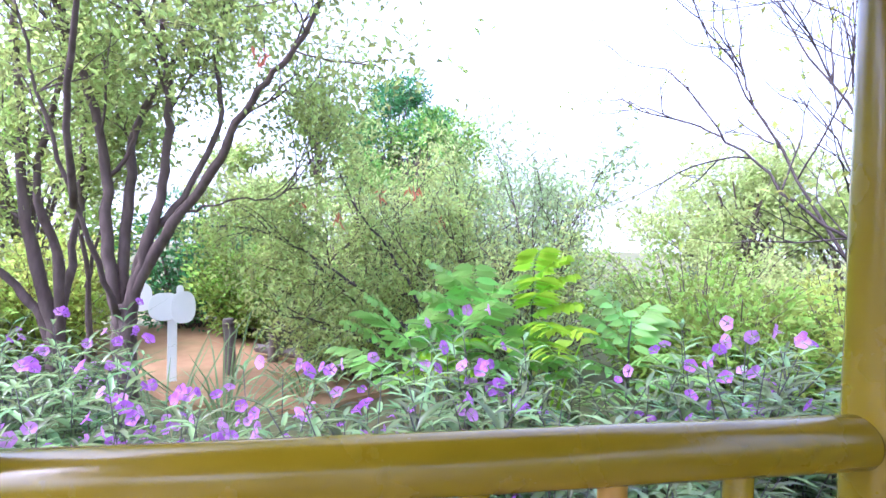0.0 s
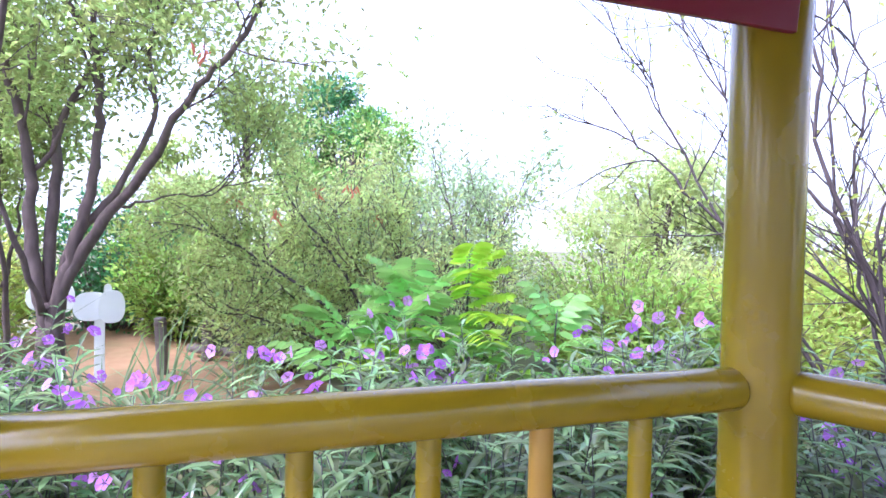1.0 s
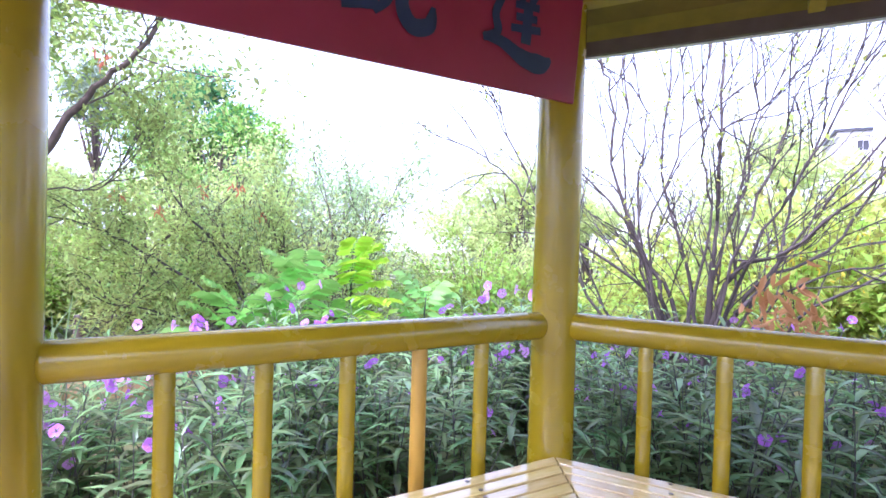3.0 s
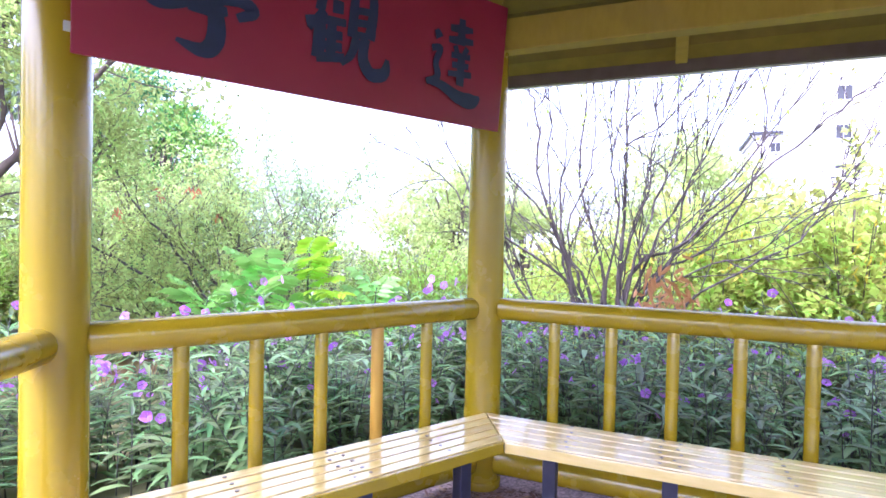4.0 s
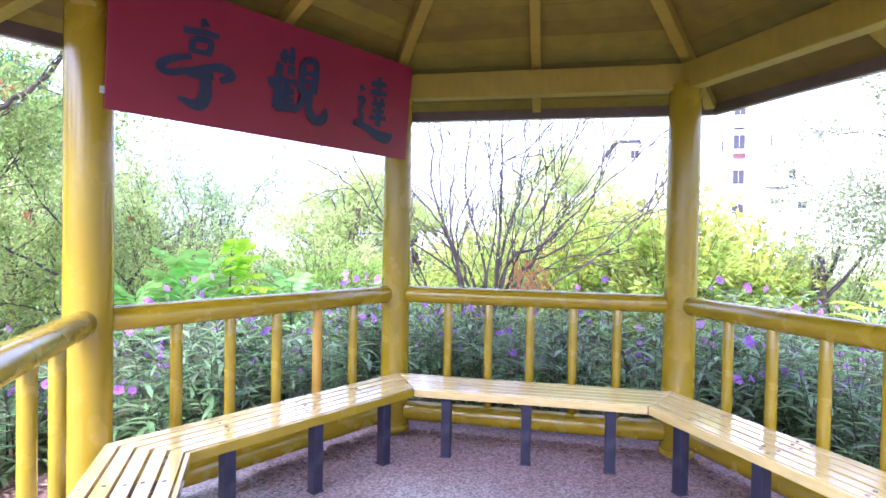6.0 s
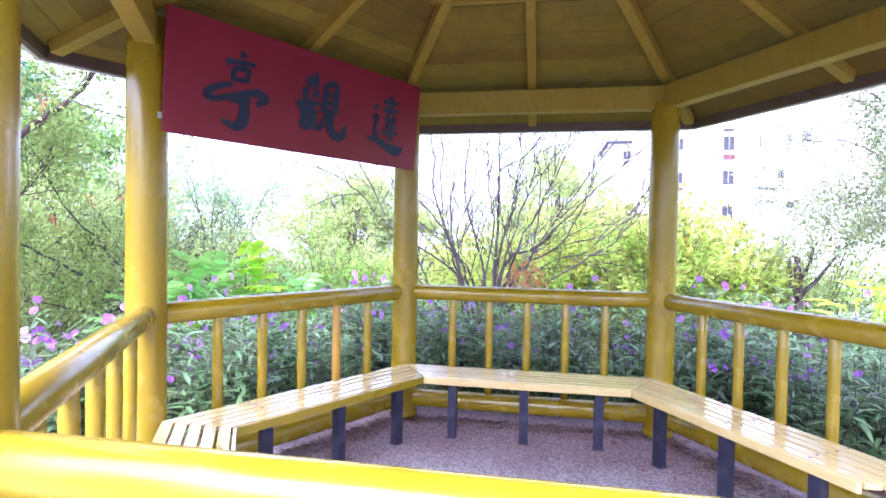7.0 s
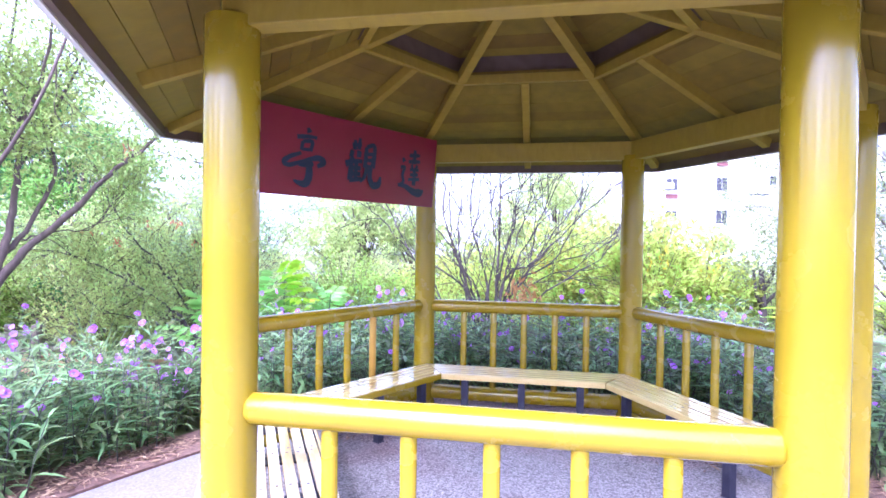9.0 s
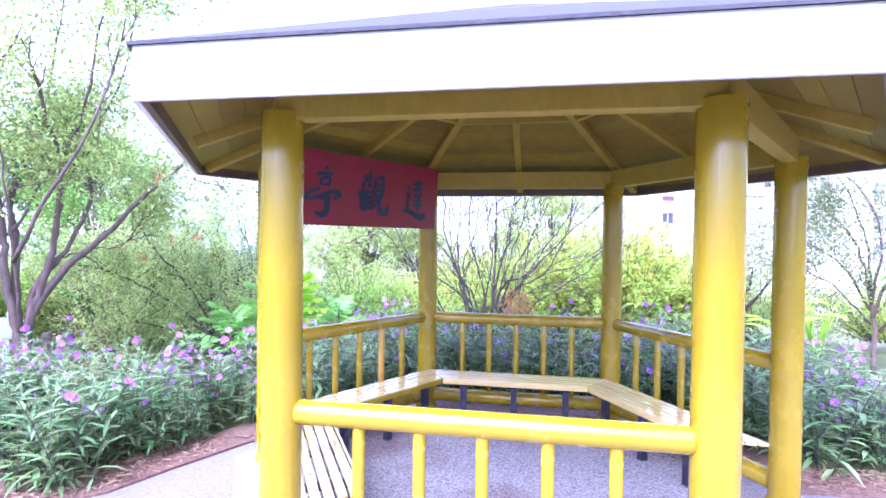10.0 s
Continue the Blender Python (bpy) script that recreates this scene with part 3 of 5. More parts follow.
GUAN = (((-0.34, 0.80, 0.07), (-0.06, 0.84, 0.06)), ((-0.26, 0.92, 0.06), (-0.26, 0.70, 0.08)), ((-0.12, 0.98, 0.06), (-0.14, 0.72, 0.08)), ((-0.40, 0.62, 0.12), (-0.28, 0.60, 0.10)), ((-0.20, 0.62, 0.12), (-0.06, 0.62, 0.10)),
        ((-0.30, 0.54, 0.08), (-0.48, 0.30, 0.05)), ((-0.52, 0.38, 0.07), (-0.28, 0.44, 0.07), (-0.02, 0.46, 0.06)), ((-0.34, 0.44, 0.10), (-0.36, 0.0, 0.11)), ((-0.20, 0.46, 0.08), (-0.20, 0.02, 0.09)),
        ((-0.34, 0.28, 0.07), (-0.06, 0.30, 0.07)), ((-0.34, 0.15, 0.07), (-0.06, 0.17, 0.07)), ((-0.38, 0.0, 0.08), (-0.02, 0.06, 0.07)),
        ((0.08, 0.80, 0.08), (0.06, 0.32, 0.09)), ((0.08, 0.80, 0.07), (0.32, 0.84, 0.08), (0.30, 0.34, 0.10)), ((0.10, 0.64, 0.06), (0.28, 0.66, 0.06)), ((0.10, 0.50, 0.06), (0.28, 0.52, 0.06)),
        ((0.06, 0.36, 0.06), (0.28, 0.36, 0.07)), ((0.12, 0.32, 0.08), (0.06, 0.12, 0.07), (-0.06, -0.02, 0.04)), ((0.24, 0.34, 0.09), (0.22, 0.10, 0.10), (0.34, -0.06, 0.12), (0.52, -0.02, 0.11), (0.56, 0.16, 0.04)))
DA = (((-0.10, 0.82, 0.06), (0.10, 0.84, 0.08), (0.30, 0.86, 0.05)), ((0.10, 0.98, 0.08), (0.10, 0.62, 0.10)), ((-0.12, 0.66, 0.06), (0.10, 0.68, 0.08), (0.32, 0.70, 0.05)), ((0.0, 0.60, 0.06), (0.04, 0.50, 0.06)), ((0.22, 0.60, 0.06), (0.16, 0.50, 0.06)),
      ((-0.06, 0.46, 0.06), (0.28, 0.48, 0.06)), ((-0.04, 0.33, 0.06), (0.26, 0.35, 0.06)), ((-0.10, 0.20, 0.06), (0.32, 0.24, 0.06)), ((0.12, 0.50, 0.09), (0.12, 0.06, 0.10)),
      ((-0.34, 0.74, 0.05), (-0.28, 0.64, 0.10)), ((-0.40, 0.48, 0.06), (-0.26, 0.50, 0.07), (-0.32, 0.30, 0.07), (-0.28, 0.12, 0.07), (-0.46, 0.02, 0.06)), ((-0.46, 0.04, 0.06), (-0.22, 0.02, 0.09), (0.10, -0.10, 0.13), (0.36, -0.12, 0.15), (0.50, -0.04, 0.04)))
for strokes, x, size in ((TING, -0.55, 0.37), (GUAN, 0.03, 0.37), (DA, 0.63, 0.36)):
    brush(strokes, x, 0.17, size, sign)
hook = part("eave_bracket", box(0.03, 0.06, 0.09, 0.003), steel, pavilion, "small steel bracket")
hook.location = out_vec(3, 2.13, 2.41)
br = part("bracket", box(0.024, 0.034, 0.012, 0.002), steel, sign, "small steel bracket")
br.location = (-SIGN_W / 2 - 0.008, 0.085, -0.004)


# ---- plants ----
def flower_mesh(centres, facing, size, rng):
    """Five broad petals round a short funnel."""
    verts, faces = [], []
    for c, f, s in zip(centres, facing, size):
        f = Vector(f).normalized()
        u = f.orthogonal().normalized()
        v = f.cross(u)
        o = len(verts)
        c = Vector(c)
        verts.append(c - f * s * 0.9)
        for k in range(5):
            a0 = 2 * math.pi * k / 5 + rng.uniform(-0.1, 0.1)
            for da, rr, ff in ((-0.28, 0.22, 0.0), (-0.63, 0.92, 0.32), (0.0, 1.04, 0.22), (0.63, 0.92, 0.32), (0.28, 0.22, 0.0)):
                verts.append(c + (u * math.cos(a0 + da) + v * math.sin(a0 + da)) * s * rr + f * s * ff * rng.uniform(0.5, 1.2))
            b = o + 1 + 5 * k
            faces += [(b, b + 1, b + 2), (b, b + 2, b + 4), (b + 4, b + 2, b + 3), (o, b, b + 4)]
    return verts, faces


def ruellia(seed, tall, flowers):
    rng = np.random.default_rng(seed)
    lavish = flowers > 0.5
    root = thing("flowering_shrub", Matrix(), "dark-leaved flowering shrub with violet trumpet flowers, in the bed", "flower shrub", "flowering shrubs in the bed")
    lines, bases, ahead, ups, lens, wids, heads, face = [], [], [], [], [], [], [], []
    for s in range(10):
        h = tall * rng.uniform(0.42, 1.08)
        start = np.array([rng.normal(0, 0.08), rng.normal(0, 0.08), 0])
        leanv = np.array([rng.normal(0, 0.13), rng.normal(0, 0.13), 1.0])
        pts = [start + leanv * h * f + np.array([leanv[0], leanv[1], 0]) * h * f * f * 0.6 for f in np.linspace(0, 1, 5)]
        lines.append([(Vector(p), 0.0045 * (1 - 0.5 * j / 4)) for j, p in enumerate(pts)])
        nodes = int(h / 0.07)
        phi = rng.uniform(0, 6.28)
        for k in range(1, nodes + 1):
            f = k / nodes
            if f < 0.06:
                continue
            p = start + leanv * h * f + np.array([leanv[0], leanv[1], 0]) * h * f * f * 0.6
            phi += 1.57 + rng.normal(0, 0.25)
            for sgn in (0, np.pi):
                a = phi + sgn
                bases.append(p)
                up_tilt = rng.uniform(-0.35, 0.5) + 0.75 * f
                ahead.append([np.cos(a), np.sin(a), up_tilt])
                ups.append([-np.cos(a) * 0.5, -np.sin(a) * 0.5, 1])
                L = rng.uniform(0.125, 0.24) * (1.0 - 0.45 * max(0, f - 0.7) / 0.3)
                lens.append(L)
                wids.append(L * rng.uniform(0.16, 0.25))
        if rng.uniform() < flowers:
            for q in range(rng.integers(1, 4) if lavish else rng.integers(1, 4)):
                a = rng.uniform(0, 6.28)
                p = pts[int(rng.integers(3, 5)) if lavish else int(rng.integers(2, 5))]
                heads.append(p + np.array([np.cos(a), np.sin(a), 0.3]) * rng.uniform(0.07, 0.17) + [0, 0, rng.uniform(0.03, 0.07)])
                face.append([np.cos(a), np.sin(a), rng.uniform(0.1, 0.9)])
    link_mesh("stalk", *tubes(lines, 5), ruellia_stem, root, smooth=True)
    v, f = leaf_mesh(np.array(bases), np.array(ahead), np.array(ups), np.array(lens), np.array(wids), 0.35, 0.3)
    link_mesh("foliage", v, f, ruellia_leaf, root, smooth=True)
    for hd, fc in zip(heads, face):
        v, f = flower_mesh([np.zeros(3)], [fc], [rng.uniform(0.027, 0.036) if lavish else rng.uniform(0.024, 0.033)], rng)
        fl = link_mesh("flower", v, f, petal if rng.uniform() < 0.7 else petal_pale, root)
        fl.location = hd
    return root


rng0 = np.random.default_rng(7)
kinds = [ruellia(20 + k, t, fl) for k, (t, fl) in enumerate(((0.80, 0.16), (0.88, 0.26), (0.74, 0.12), (0.84, 0.2), (0.78, 0.22), (0.76, 0.14), (0.90, 0.9), (0.95, 0.95)))]


def in_bed(x, y):
    """The planted ground round the pavilion."""
    if y < -1.0 or math.hypot(x, y) > 5.3:
        return False
    hexr = max(abs(y), abs(x) * 0.866 + abs(y) * 0.5)
    if hexr < 2.12 or (x > 1.2 and hexr < 2.25):
        return False
    if x < 0 and y < 0.6:
        return -5.2 < x < -2.82 - 0.45 * max(0.0, -0.1 - y)
    if x > 0 and y < 0.62 + 0.08 * (x - 2):
        return False
    return hexr < (3.75 if x < 0.2 else 3.9 if x < 2 else 4.5)


spots = []
for gx in np.arange(-5.4, 5.5, 0.35):
    for gy in np.arange(-0.9, 5.3, 0.35):
        x, y = gx + rng0.uniform(-0.1, 0.1), gy + rng0.uniform(-0.1, 0.1)
        if in_bed(x, y) and (y < 2.3 or rng0.uniform() < 0.78):
            spots.append((x, y))
for k, (x, y) in enumerate(spots):
    m = pose(x, y, 0.0, rng0.uniform(-5, 5), rng0.uniform(-5, 5), rng0.uniform(0, 360))
    lush = x < -2.7 and y > 0.25 and rng0.uniform() < (0.8 if y > 0.7 else 0.4) or y > 0.7 and math.hypot(x, y) > 2.6 and rng0.uniform() < 0.07
    ob = kinds[k] if k < len(kinds) else copy_thing(kinds[int(rng0.integers(6, 8)) if lush else (0, 2, 5)[int(rng0.integers(3))] if x < -2 and y < 0.7 else int(rng0.integers(6))], m)
    ob.matrix_world = m
    s = rng0.uniform(0.88, 1.12) * (0.72 if x < -3.2 and 0.8 < y < 2.4 else rng0.uniform(0.98, 1.16) if y > 2.7 and x > -2 else 1.0)
    ob.scale = (s, s, s)


def grow(rng, p, d, length, r, depth, lines, tips, spread=0.5, lift=0.15, kids=(2, 3), wander=0.12, taper=0.62, shrink=0.72):
    """One limb, bent on its way, and its branches."""
    n = 6
    line = [(Vector(p), r)]
    pos, way = np.array(p, float), np.array(d, float) / np.linalg.norm(d)
    for k in range(n):
        way = way + rng.normal(0, wander, 3) + np.array([0, 0, lift * 0.25])
        way /= np.linalg.norm(way)
        pos = pos + way * length / n
        line.append((Vector(pos), r * (1 - (1 - taper) * (k + 1) / n)))
        if depth <= 1:
            tips.append((pos.copy(), way.copy()))
    lines.append(line)
    if depth == 0:
        return
    for b in range(rng.integers(kids[0], kids[1] + 1)):
        k = n if b == 0 else int(rng.integers(2, n))
        start = np.array(line[k][0])
        turn = rng.normal(0, spread, 3)
        w = way + turn
        w[2] += lift
        grow(rng, start, w, length * shrink * rng.uniform(0.75, 1.15), line[k][1] * 0.8, depth - 1, lines, tips, spread, lift, kids, wander, taper, shrink)


def scatter_leaves(rng, tips, per, size, ratio, reach):
    pos = np.repeat(np.array([t[0] for t in tips]), per, 0)
    way = np.repeat(np.array([t[1] for t in tips]), per, 0)
    n = len(pos)
    c = pos + rng.normal(0, reach, (n, 3))
    ahead = way * 0.5 + rng.normal(0, 0.8, (n, 3))
    ahead[:, 2] -= 0.25
    up = np.array([0, 0, 1.0]) + rng.normal(0, 0.6, (n, 3))
    L = size * rng.uniform(0.65, 1.25, n)
    return small_leaves(c, ahead, up, L, L * ratio)


def tree(name, label, category, base, stems, leaf, per, size, ratio, reach, seed, bark_mat=bark, depth=3, spread=0.45, lift=0.2, kids=(2, 3), wander=0.12, shrink=0.72, keep=1.0, trunk=None):
    """stems: (direction, length, radius) of each limb that springs from the base."""
    rng = np.random.default_rng(seed)
    root = thing(name, pose(*base), label, category)
    lines, tips = [], []
    if trunk:
        h, r = trunk
        link_mesh("trunk", *tubes([[(Vector((0, 0, -0.05)), r * 1.35), (Vector((0.0, 0.01, h * 0.3)), r * 1.08), (Vector((0.01, 0, h)), r), (Vector((0.015, 0, h * 1.12)), r * 0.7)]], 14), bark_mat, root, smooth=True)
    z0 = trunk[0] if trunk else 0.0
    for d, ln, r in stems:
        limb = []
        grow(rng, (d[0] * 0.04, d[1] * 0.04, z0 * rng.uniform(0.75, 1.0)), d, ln, r, depth, limb, tips, spread, lift, kids, wander, 0.62, shrink)
        link_mesh("limb", *tubes(limb, 7), bark_mat, root, smooth=True)
    if leaf and per:
        if keep < 1:
            tips = [t for t in tips if rng.uniform() < keep]
        v, f = scatter_leaves(rng, tips, per, size, ratio, reach)
        link_mesh("crown", v, f, leaf, root)
    return root


def limbed_tree(name, label, category, base, heading, limbs, leaf, per, size, ratio, reach, seed, bark_mat, twigs, twig_len, depth=2, spread=0.5, lift=0.2, keep=1.0, bare_to=0.4, sides=9, fine=0.35, wander=0.13, kink=0.010):
    """limbs: (bends as (across, along, up), first radius, last radius); heading: the direction of 'along' in degrees."""
    rng = np.random.default_rng(seed)
    root = thing(name, pose(*base), label, category)
    h = radians(heading)
    along_v, across = np.array([math.cos(h), math.sin(h), 0]), np.array([math.sin(h), -math.cos(h), 0])
    tips = []
    for bends, r0, r1 in limbs:
        p = [across * a + along_v * b + np.array([0, 0, c]) for a, b, c in bends]
        p = [2 * p[0] - p[1]] + p + [2 * p[-1] - p[-2]]
        line = []
        for k in range(1, len(p) - 2):
            for f in np.linspace(0, 1, 6)[:-1]:
                q = 0.5 * (2 * p[k] + (p[k + 1] - p[k - 1]) * f + (2 * p[k - 1] - 5 * p[k] + 4 * p[k + 1] - p[k + 2]) * f * f + (3 * p[k] - p[k - 1] - 3 * p[k + 1] + p[k + 2]) * f ** 3)
                line.append(q)
        line.append(p[-2])
        n = len(line)
        line = [q + (rng.normal(0, kink, 3) if 0 < j < n - 1 else 0) for j, q in enumerate(line)]
        rad = [(r1 + (r0 - r1) * (1 - j / (n - 1)) ** 1.6) * rng.uniform(0.89, 1.11) for j in range(n)]
        tube = [[(Vector(q), r) for q, r in zip(line, rad)]]
        branches = []
        for k in range(0 if r0 > 0.1 else twigs):
            j = min(n - 2, int(n * (bare_to + (1 - bare_to) * (k + rng.uniform(0, 1)) / twigs)))
            way = unit(line[j + 1] - line[j]) + rng.normal(0, spread, 3)
            branches.append([])
            grow(rng, line[j], way, twig_len * rng.uniform(0.6, 1.2), max(rad[j] * fine, 0.0065), depth, branches[-1], tips, spread, lift, (2, 3), wander, 0.68, 0.7)
        if r0 > 0.1:
            link_mesh("trunk", *tubes(tube, 14), bark_mat, root, smooth=True)
            continue
        branches.append([])
        grow(rng, line[-1], line[-1] - line[-2], twig_len, max(r1 * 0.9, 0.0065), depth, branches[-1], tips, spread, lift, (2, 3), wander, 0.68, 0.7)
        limb = link_mesh("limb", *tubes(tube, sides), bark_mat, root, smooth=True)
        for branch in branches:
            link_mesh("branch", *tubes(branch, 5), bark_mat, limb, smooth=True)
    if leaf and per:
        v, f = scatter_leaves(rng, [t for t in tips if rng.uniform() < keep], per, size, ratio, reach)
        link_mesh("crown", v, f, leaf, root)
    return root


# many-stemmed tree over the bed and its neighbours
limbed_tree("tree", "many-stemmed tree with dark bark and sparse green leaves", "tree", (-5.52, 0.92, 0), 170, [
    ([(0.0, 0, -0.06), (0.0, 0, 0.3), (0.01, 0, 0.6), (0.02, 0, 0.88)], 0.125, 0.07),
    ([(-0.01, 0, 0.3), (-0.03, 0, 0.6), (-0.06, 0.02, 0.9), (-0.13, 0.1, 1.5), (-0.12, 0.12, 1.9), (-0.24, 0.1, 2.48), (-0.37, 0.05, 2.91), (-0.44, 0.0, 3.2)], 0.066, 0.026),
    ([(0.0, 0.03, 0.5), (-0.01, 0.08, 1.1), (0.04, 0.2, 1.9), (0.06, 0.3, 2.24), (0.27, 0.4, 2.75), (0.48, 0.45, 3.2)], 0.058, 0.024),
    ([(0.02, -0.02, 0.5), (0.05, -0.05, 0.93), (0.16, -0.12, 1.38), (0.27, -0.15, 1.92), (0.28, -0.2, 2.43), (0.25, -0.3, 2.75), (0.01, -0.4, 3.1)], 0.058, 0.024),
    ([(0.02, 0.0, 0.45), (0.07, -0.05, 0.97), (0.32, -0.25, 1.5), (0.57, -0.6, 1.91), (0.67, -0.85, 2.21), (0.87, -1.1, 2.54), (1.03, -1.3, 2.77), (1.2, -1.5, 3.3)], 0.058, 0.016),
    ([(0.06, 0.0, 1.0), (0.14, -0.05, 1.34), (0.39, -0.15, 1.72), (0.65, -0.2, 2.3), (0.62, -0.2, 2.81), (0.68, -0.2, 3.17)], 0.040, 0.016),
    ([(0.42, 0.1, 1.6), (0.60, 0.0, 1.66), (0.83, -0.1, 1.73), (1.15, -0.15, 1.77), (1.44, -0.15, 2.14)], 0.014, 0.005),
    ([(-0.12, 0.12, 1.85), (0.02, 0.05, 2.05), (0.12, -0.05, 2.4), (0.36, -0.1, 2.85), (0.5, -0.15, 3.2)], 0.022, 0.009),
    ([(-0.05, -0.05, 0.8), (-0.25, -0.3, 1.5), (-0.45, -0.5, 2.2), (-0.6, -0.6, 2.9)], 0.025, 0.009),
    ([(-0.44, 0.0, 3.1), (-0.6, -0.1, 4.1), (-0.45, -0.25, 5.0)], 0.024, 0.010), ([(0.48, 0.45, 3.1), (0.55, 0.3, 4.1), (0.6, 0.1, 5.1)], 0.022, 0.010),
    ([(0.25, -0.3, 2.75), (0.2, -0.75, 3.4), (0.1, -1.1, 4.2), (0.15, -1.3, 4.9)], 0.022, 0.009), ([(0.68, -0.2, 3.1), (0.85, -0.5, 3.9), (0.8, -0.8, 4.7)], 0.018, 0.008),
    ([(-0.3, -0.35, 1.6), (-0.3, -0.8, 2.2), (-0.2, -1.3, 2.9), (-0.1, -1.6, 3.7), (-0.1, -1.75, 4.3)], 0.026, 0.009)],
    tree_leaf, 7, 0.062, 0.5, 0.16, 3, bark, 5, 0.55, depth=2, spread=0.6, lift=0.10, bare_to=0.56, fine=0.36, keep=0.85, kink=0.006)
limbed_tree("tree", "leaning tree with thick grey-brown limbs", "tree", (-6.16, 0.54, 0), 172, [
    ([(0.0, 0, -0.05), (-0.03, 0, 0.65), (-0.2, 0.0, 1.51), (-0.24, 0.05, 2.4), (-0.3, 0.1, 3.0)], 0.081, 0.025),
    ([(-0.02, 0, 0.4), (-0.1, 0.05, 0.72), (-0.35, 0.1, 1.05), (-0.75, 0.15, 1.5), (-1.0, 0.2, 2.3)], 0.056, 0.019),
    ([(0.02, 0, 0.4), (0.0, -0.1, 1.27), (-0.12, -0.2, 1.79), (0.06, -0.25, 2.84), (-0.05, -0.3, 3.4)], 0.050, 0.019),
    ([(0.0, 0, 0.5), (0.1, 0.3, 1.3), (0.15, 0.6, 2.2), (0.1, 0.9, 3.0)], 0.043, 0.019)],
    tree_leaf, 8, 0.058, 0.5, 0.16, 5, bark, 4, 0.5, depth=2, spread=0.5, lift=0.12, bare_to=0.4)
limbed_tree("tree", "slender tree with one pale brown stem", "tree", (-6.7, 0.8, 0), 172, [
    ([(0.0, 0, -0.05), (0.02, 0, 0.8), (-0.05, 0.05, 1.7), (0.02, 0.1, 2.7)], 0.037, 0.012), ([(0.0, 0, 0.9), (0.12, 0.1, 1.6), (0.2, 0.1, 2.4)], 0.019, 0.007)],
    tree_leaf, 8, 0.075, 0.5, 0.14, 6, bark, 4, 0.42, depth=2, bare_to=0.5)

# spreading fine-leaved shrubs
FAN = (0.2, 1.0, 1.9, 2.8, 3.6, 4.5, 5.4)
tree("spreading_shrub", "wide olive-green fine-leaved shrub with dark arching stems", "shrub", (-6.05, 3.65, 0), [((math.cos(a) * 1.1, math.sin(a) * 1.1, 1.2), 1.12, 0.028) for a in FAN] + [((0.1, 0.1, 1.6), 1.25, 0.03), ((-0.4, 0.3, 1.6), 1.2, 0.03)], olive_leaf, 8, 0.062, 0.42, 0.12, 11, bark, 3, 0.5, 0.08)
tree("spreading_shrub", "upright grey-green fine-leaved shrub", "shrub", (-5.15, 4.95, 0), [((math.cos(a) * 0.45, math.sin(a) * 0.45, 1.5), 1.15, 0.026) for a in (0.4, 1.5, 2.6, 3.7, 4.8, 5.8)], bluish_leaf, 6, 0.075, 0.42, 0.10, 12, bark, 3, 0.42, 0.16)
tree("spreading_shrub", "low olive-green shrub with drooping twigs", "shrub", (-5.0, 3.9, 0), [((math.cos(a) * 1.2, math.sin(a) * 1.2, 1.0), 0.95, 0.02) for a in (0.3, 1.4, 2.5, 3.5, 4.4, 5.5)], olive_leaf, 8, 0.06, 0.42, 0.11, 13, bark, 3, 0.5, 0.08)
tree("spreading_shrub", "olive-green shrub with long drooping twigs", "shrub", (-7.0, 4.0, 0), [((math.cos(a) * 1.1, math.sin(a) * 1.1, 1.2), 1.1, 0.022) for a in FAN], olive_leaf, 8, 0.062, 0.42, 0.12, 14, bark, 3, 0.5, 0.06)
tree("spreading_shrub", "grey-green shrub in the thicket", "shrub", (-6.0, 5.2, 0), [((math.cos(a) * 0.7, math.sin(a) * 0.7, 1.4), 1.15, 0.025) for a in (0.3, 1.4, 2.5, 3.5, 4.4, 5.5)], bluish_leaf, 6, 0.075, 0.42, 0.11, 15, bark, 3, 0.45, 0.12)

limbed_tree("spreading_shrub", "olive shrub with long dark arching branches and leaf sprays", "shrub", (-4.55, 3.4, 0), 139, [
    ([(0, 0, 0), (-0.3, 0.1, 0.45), (-0.9, 0.2, 0.8), (-1.3, 0.25, 1.15), (-1.6, 0.3, 1.5)], 0.024, 0.008), ([(0, 0, 0), (-0.35, 0.0, 0.55), (-0.95, -0.1, 1.05), (-1.35, -0.1, 1.3), (-1.7, -0.1, 1.45)], 0.024, 0.008),
    ([(0, 0.1, 0), (-0.2, 0.2, 0.6), (-0.6, 0.3, 1.3), (-1.0, 0.4, 1.8), (-1.2, 0.4, 2.2)], 0.022, 0.008), ([(0, 0, 0), (-0.4, -0.2, 0.35), (-0.9, -0.3, 0.6), (-1.3, -0.35, 0.75)], 0.020, 0.007), ([(0, 0, 0), (0.1, 0.3, 0.7), (0.15, 0.5, 1.3), (0.1, 0.6, 1.8)], 0.018, 0.007)],
    olive_leaf, 5, 0.062, 0.42, 0.10, 16, dark_bark, 6, 0.36, depth=2, spread=0.5, lift=0.05, bare_to=0.3, sides=7)

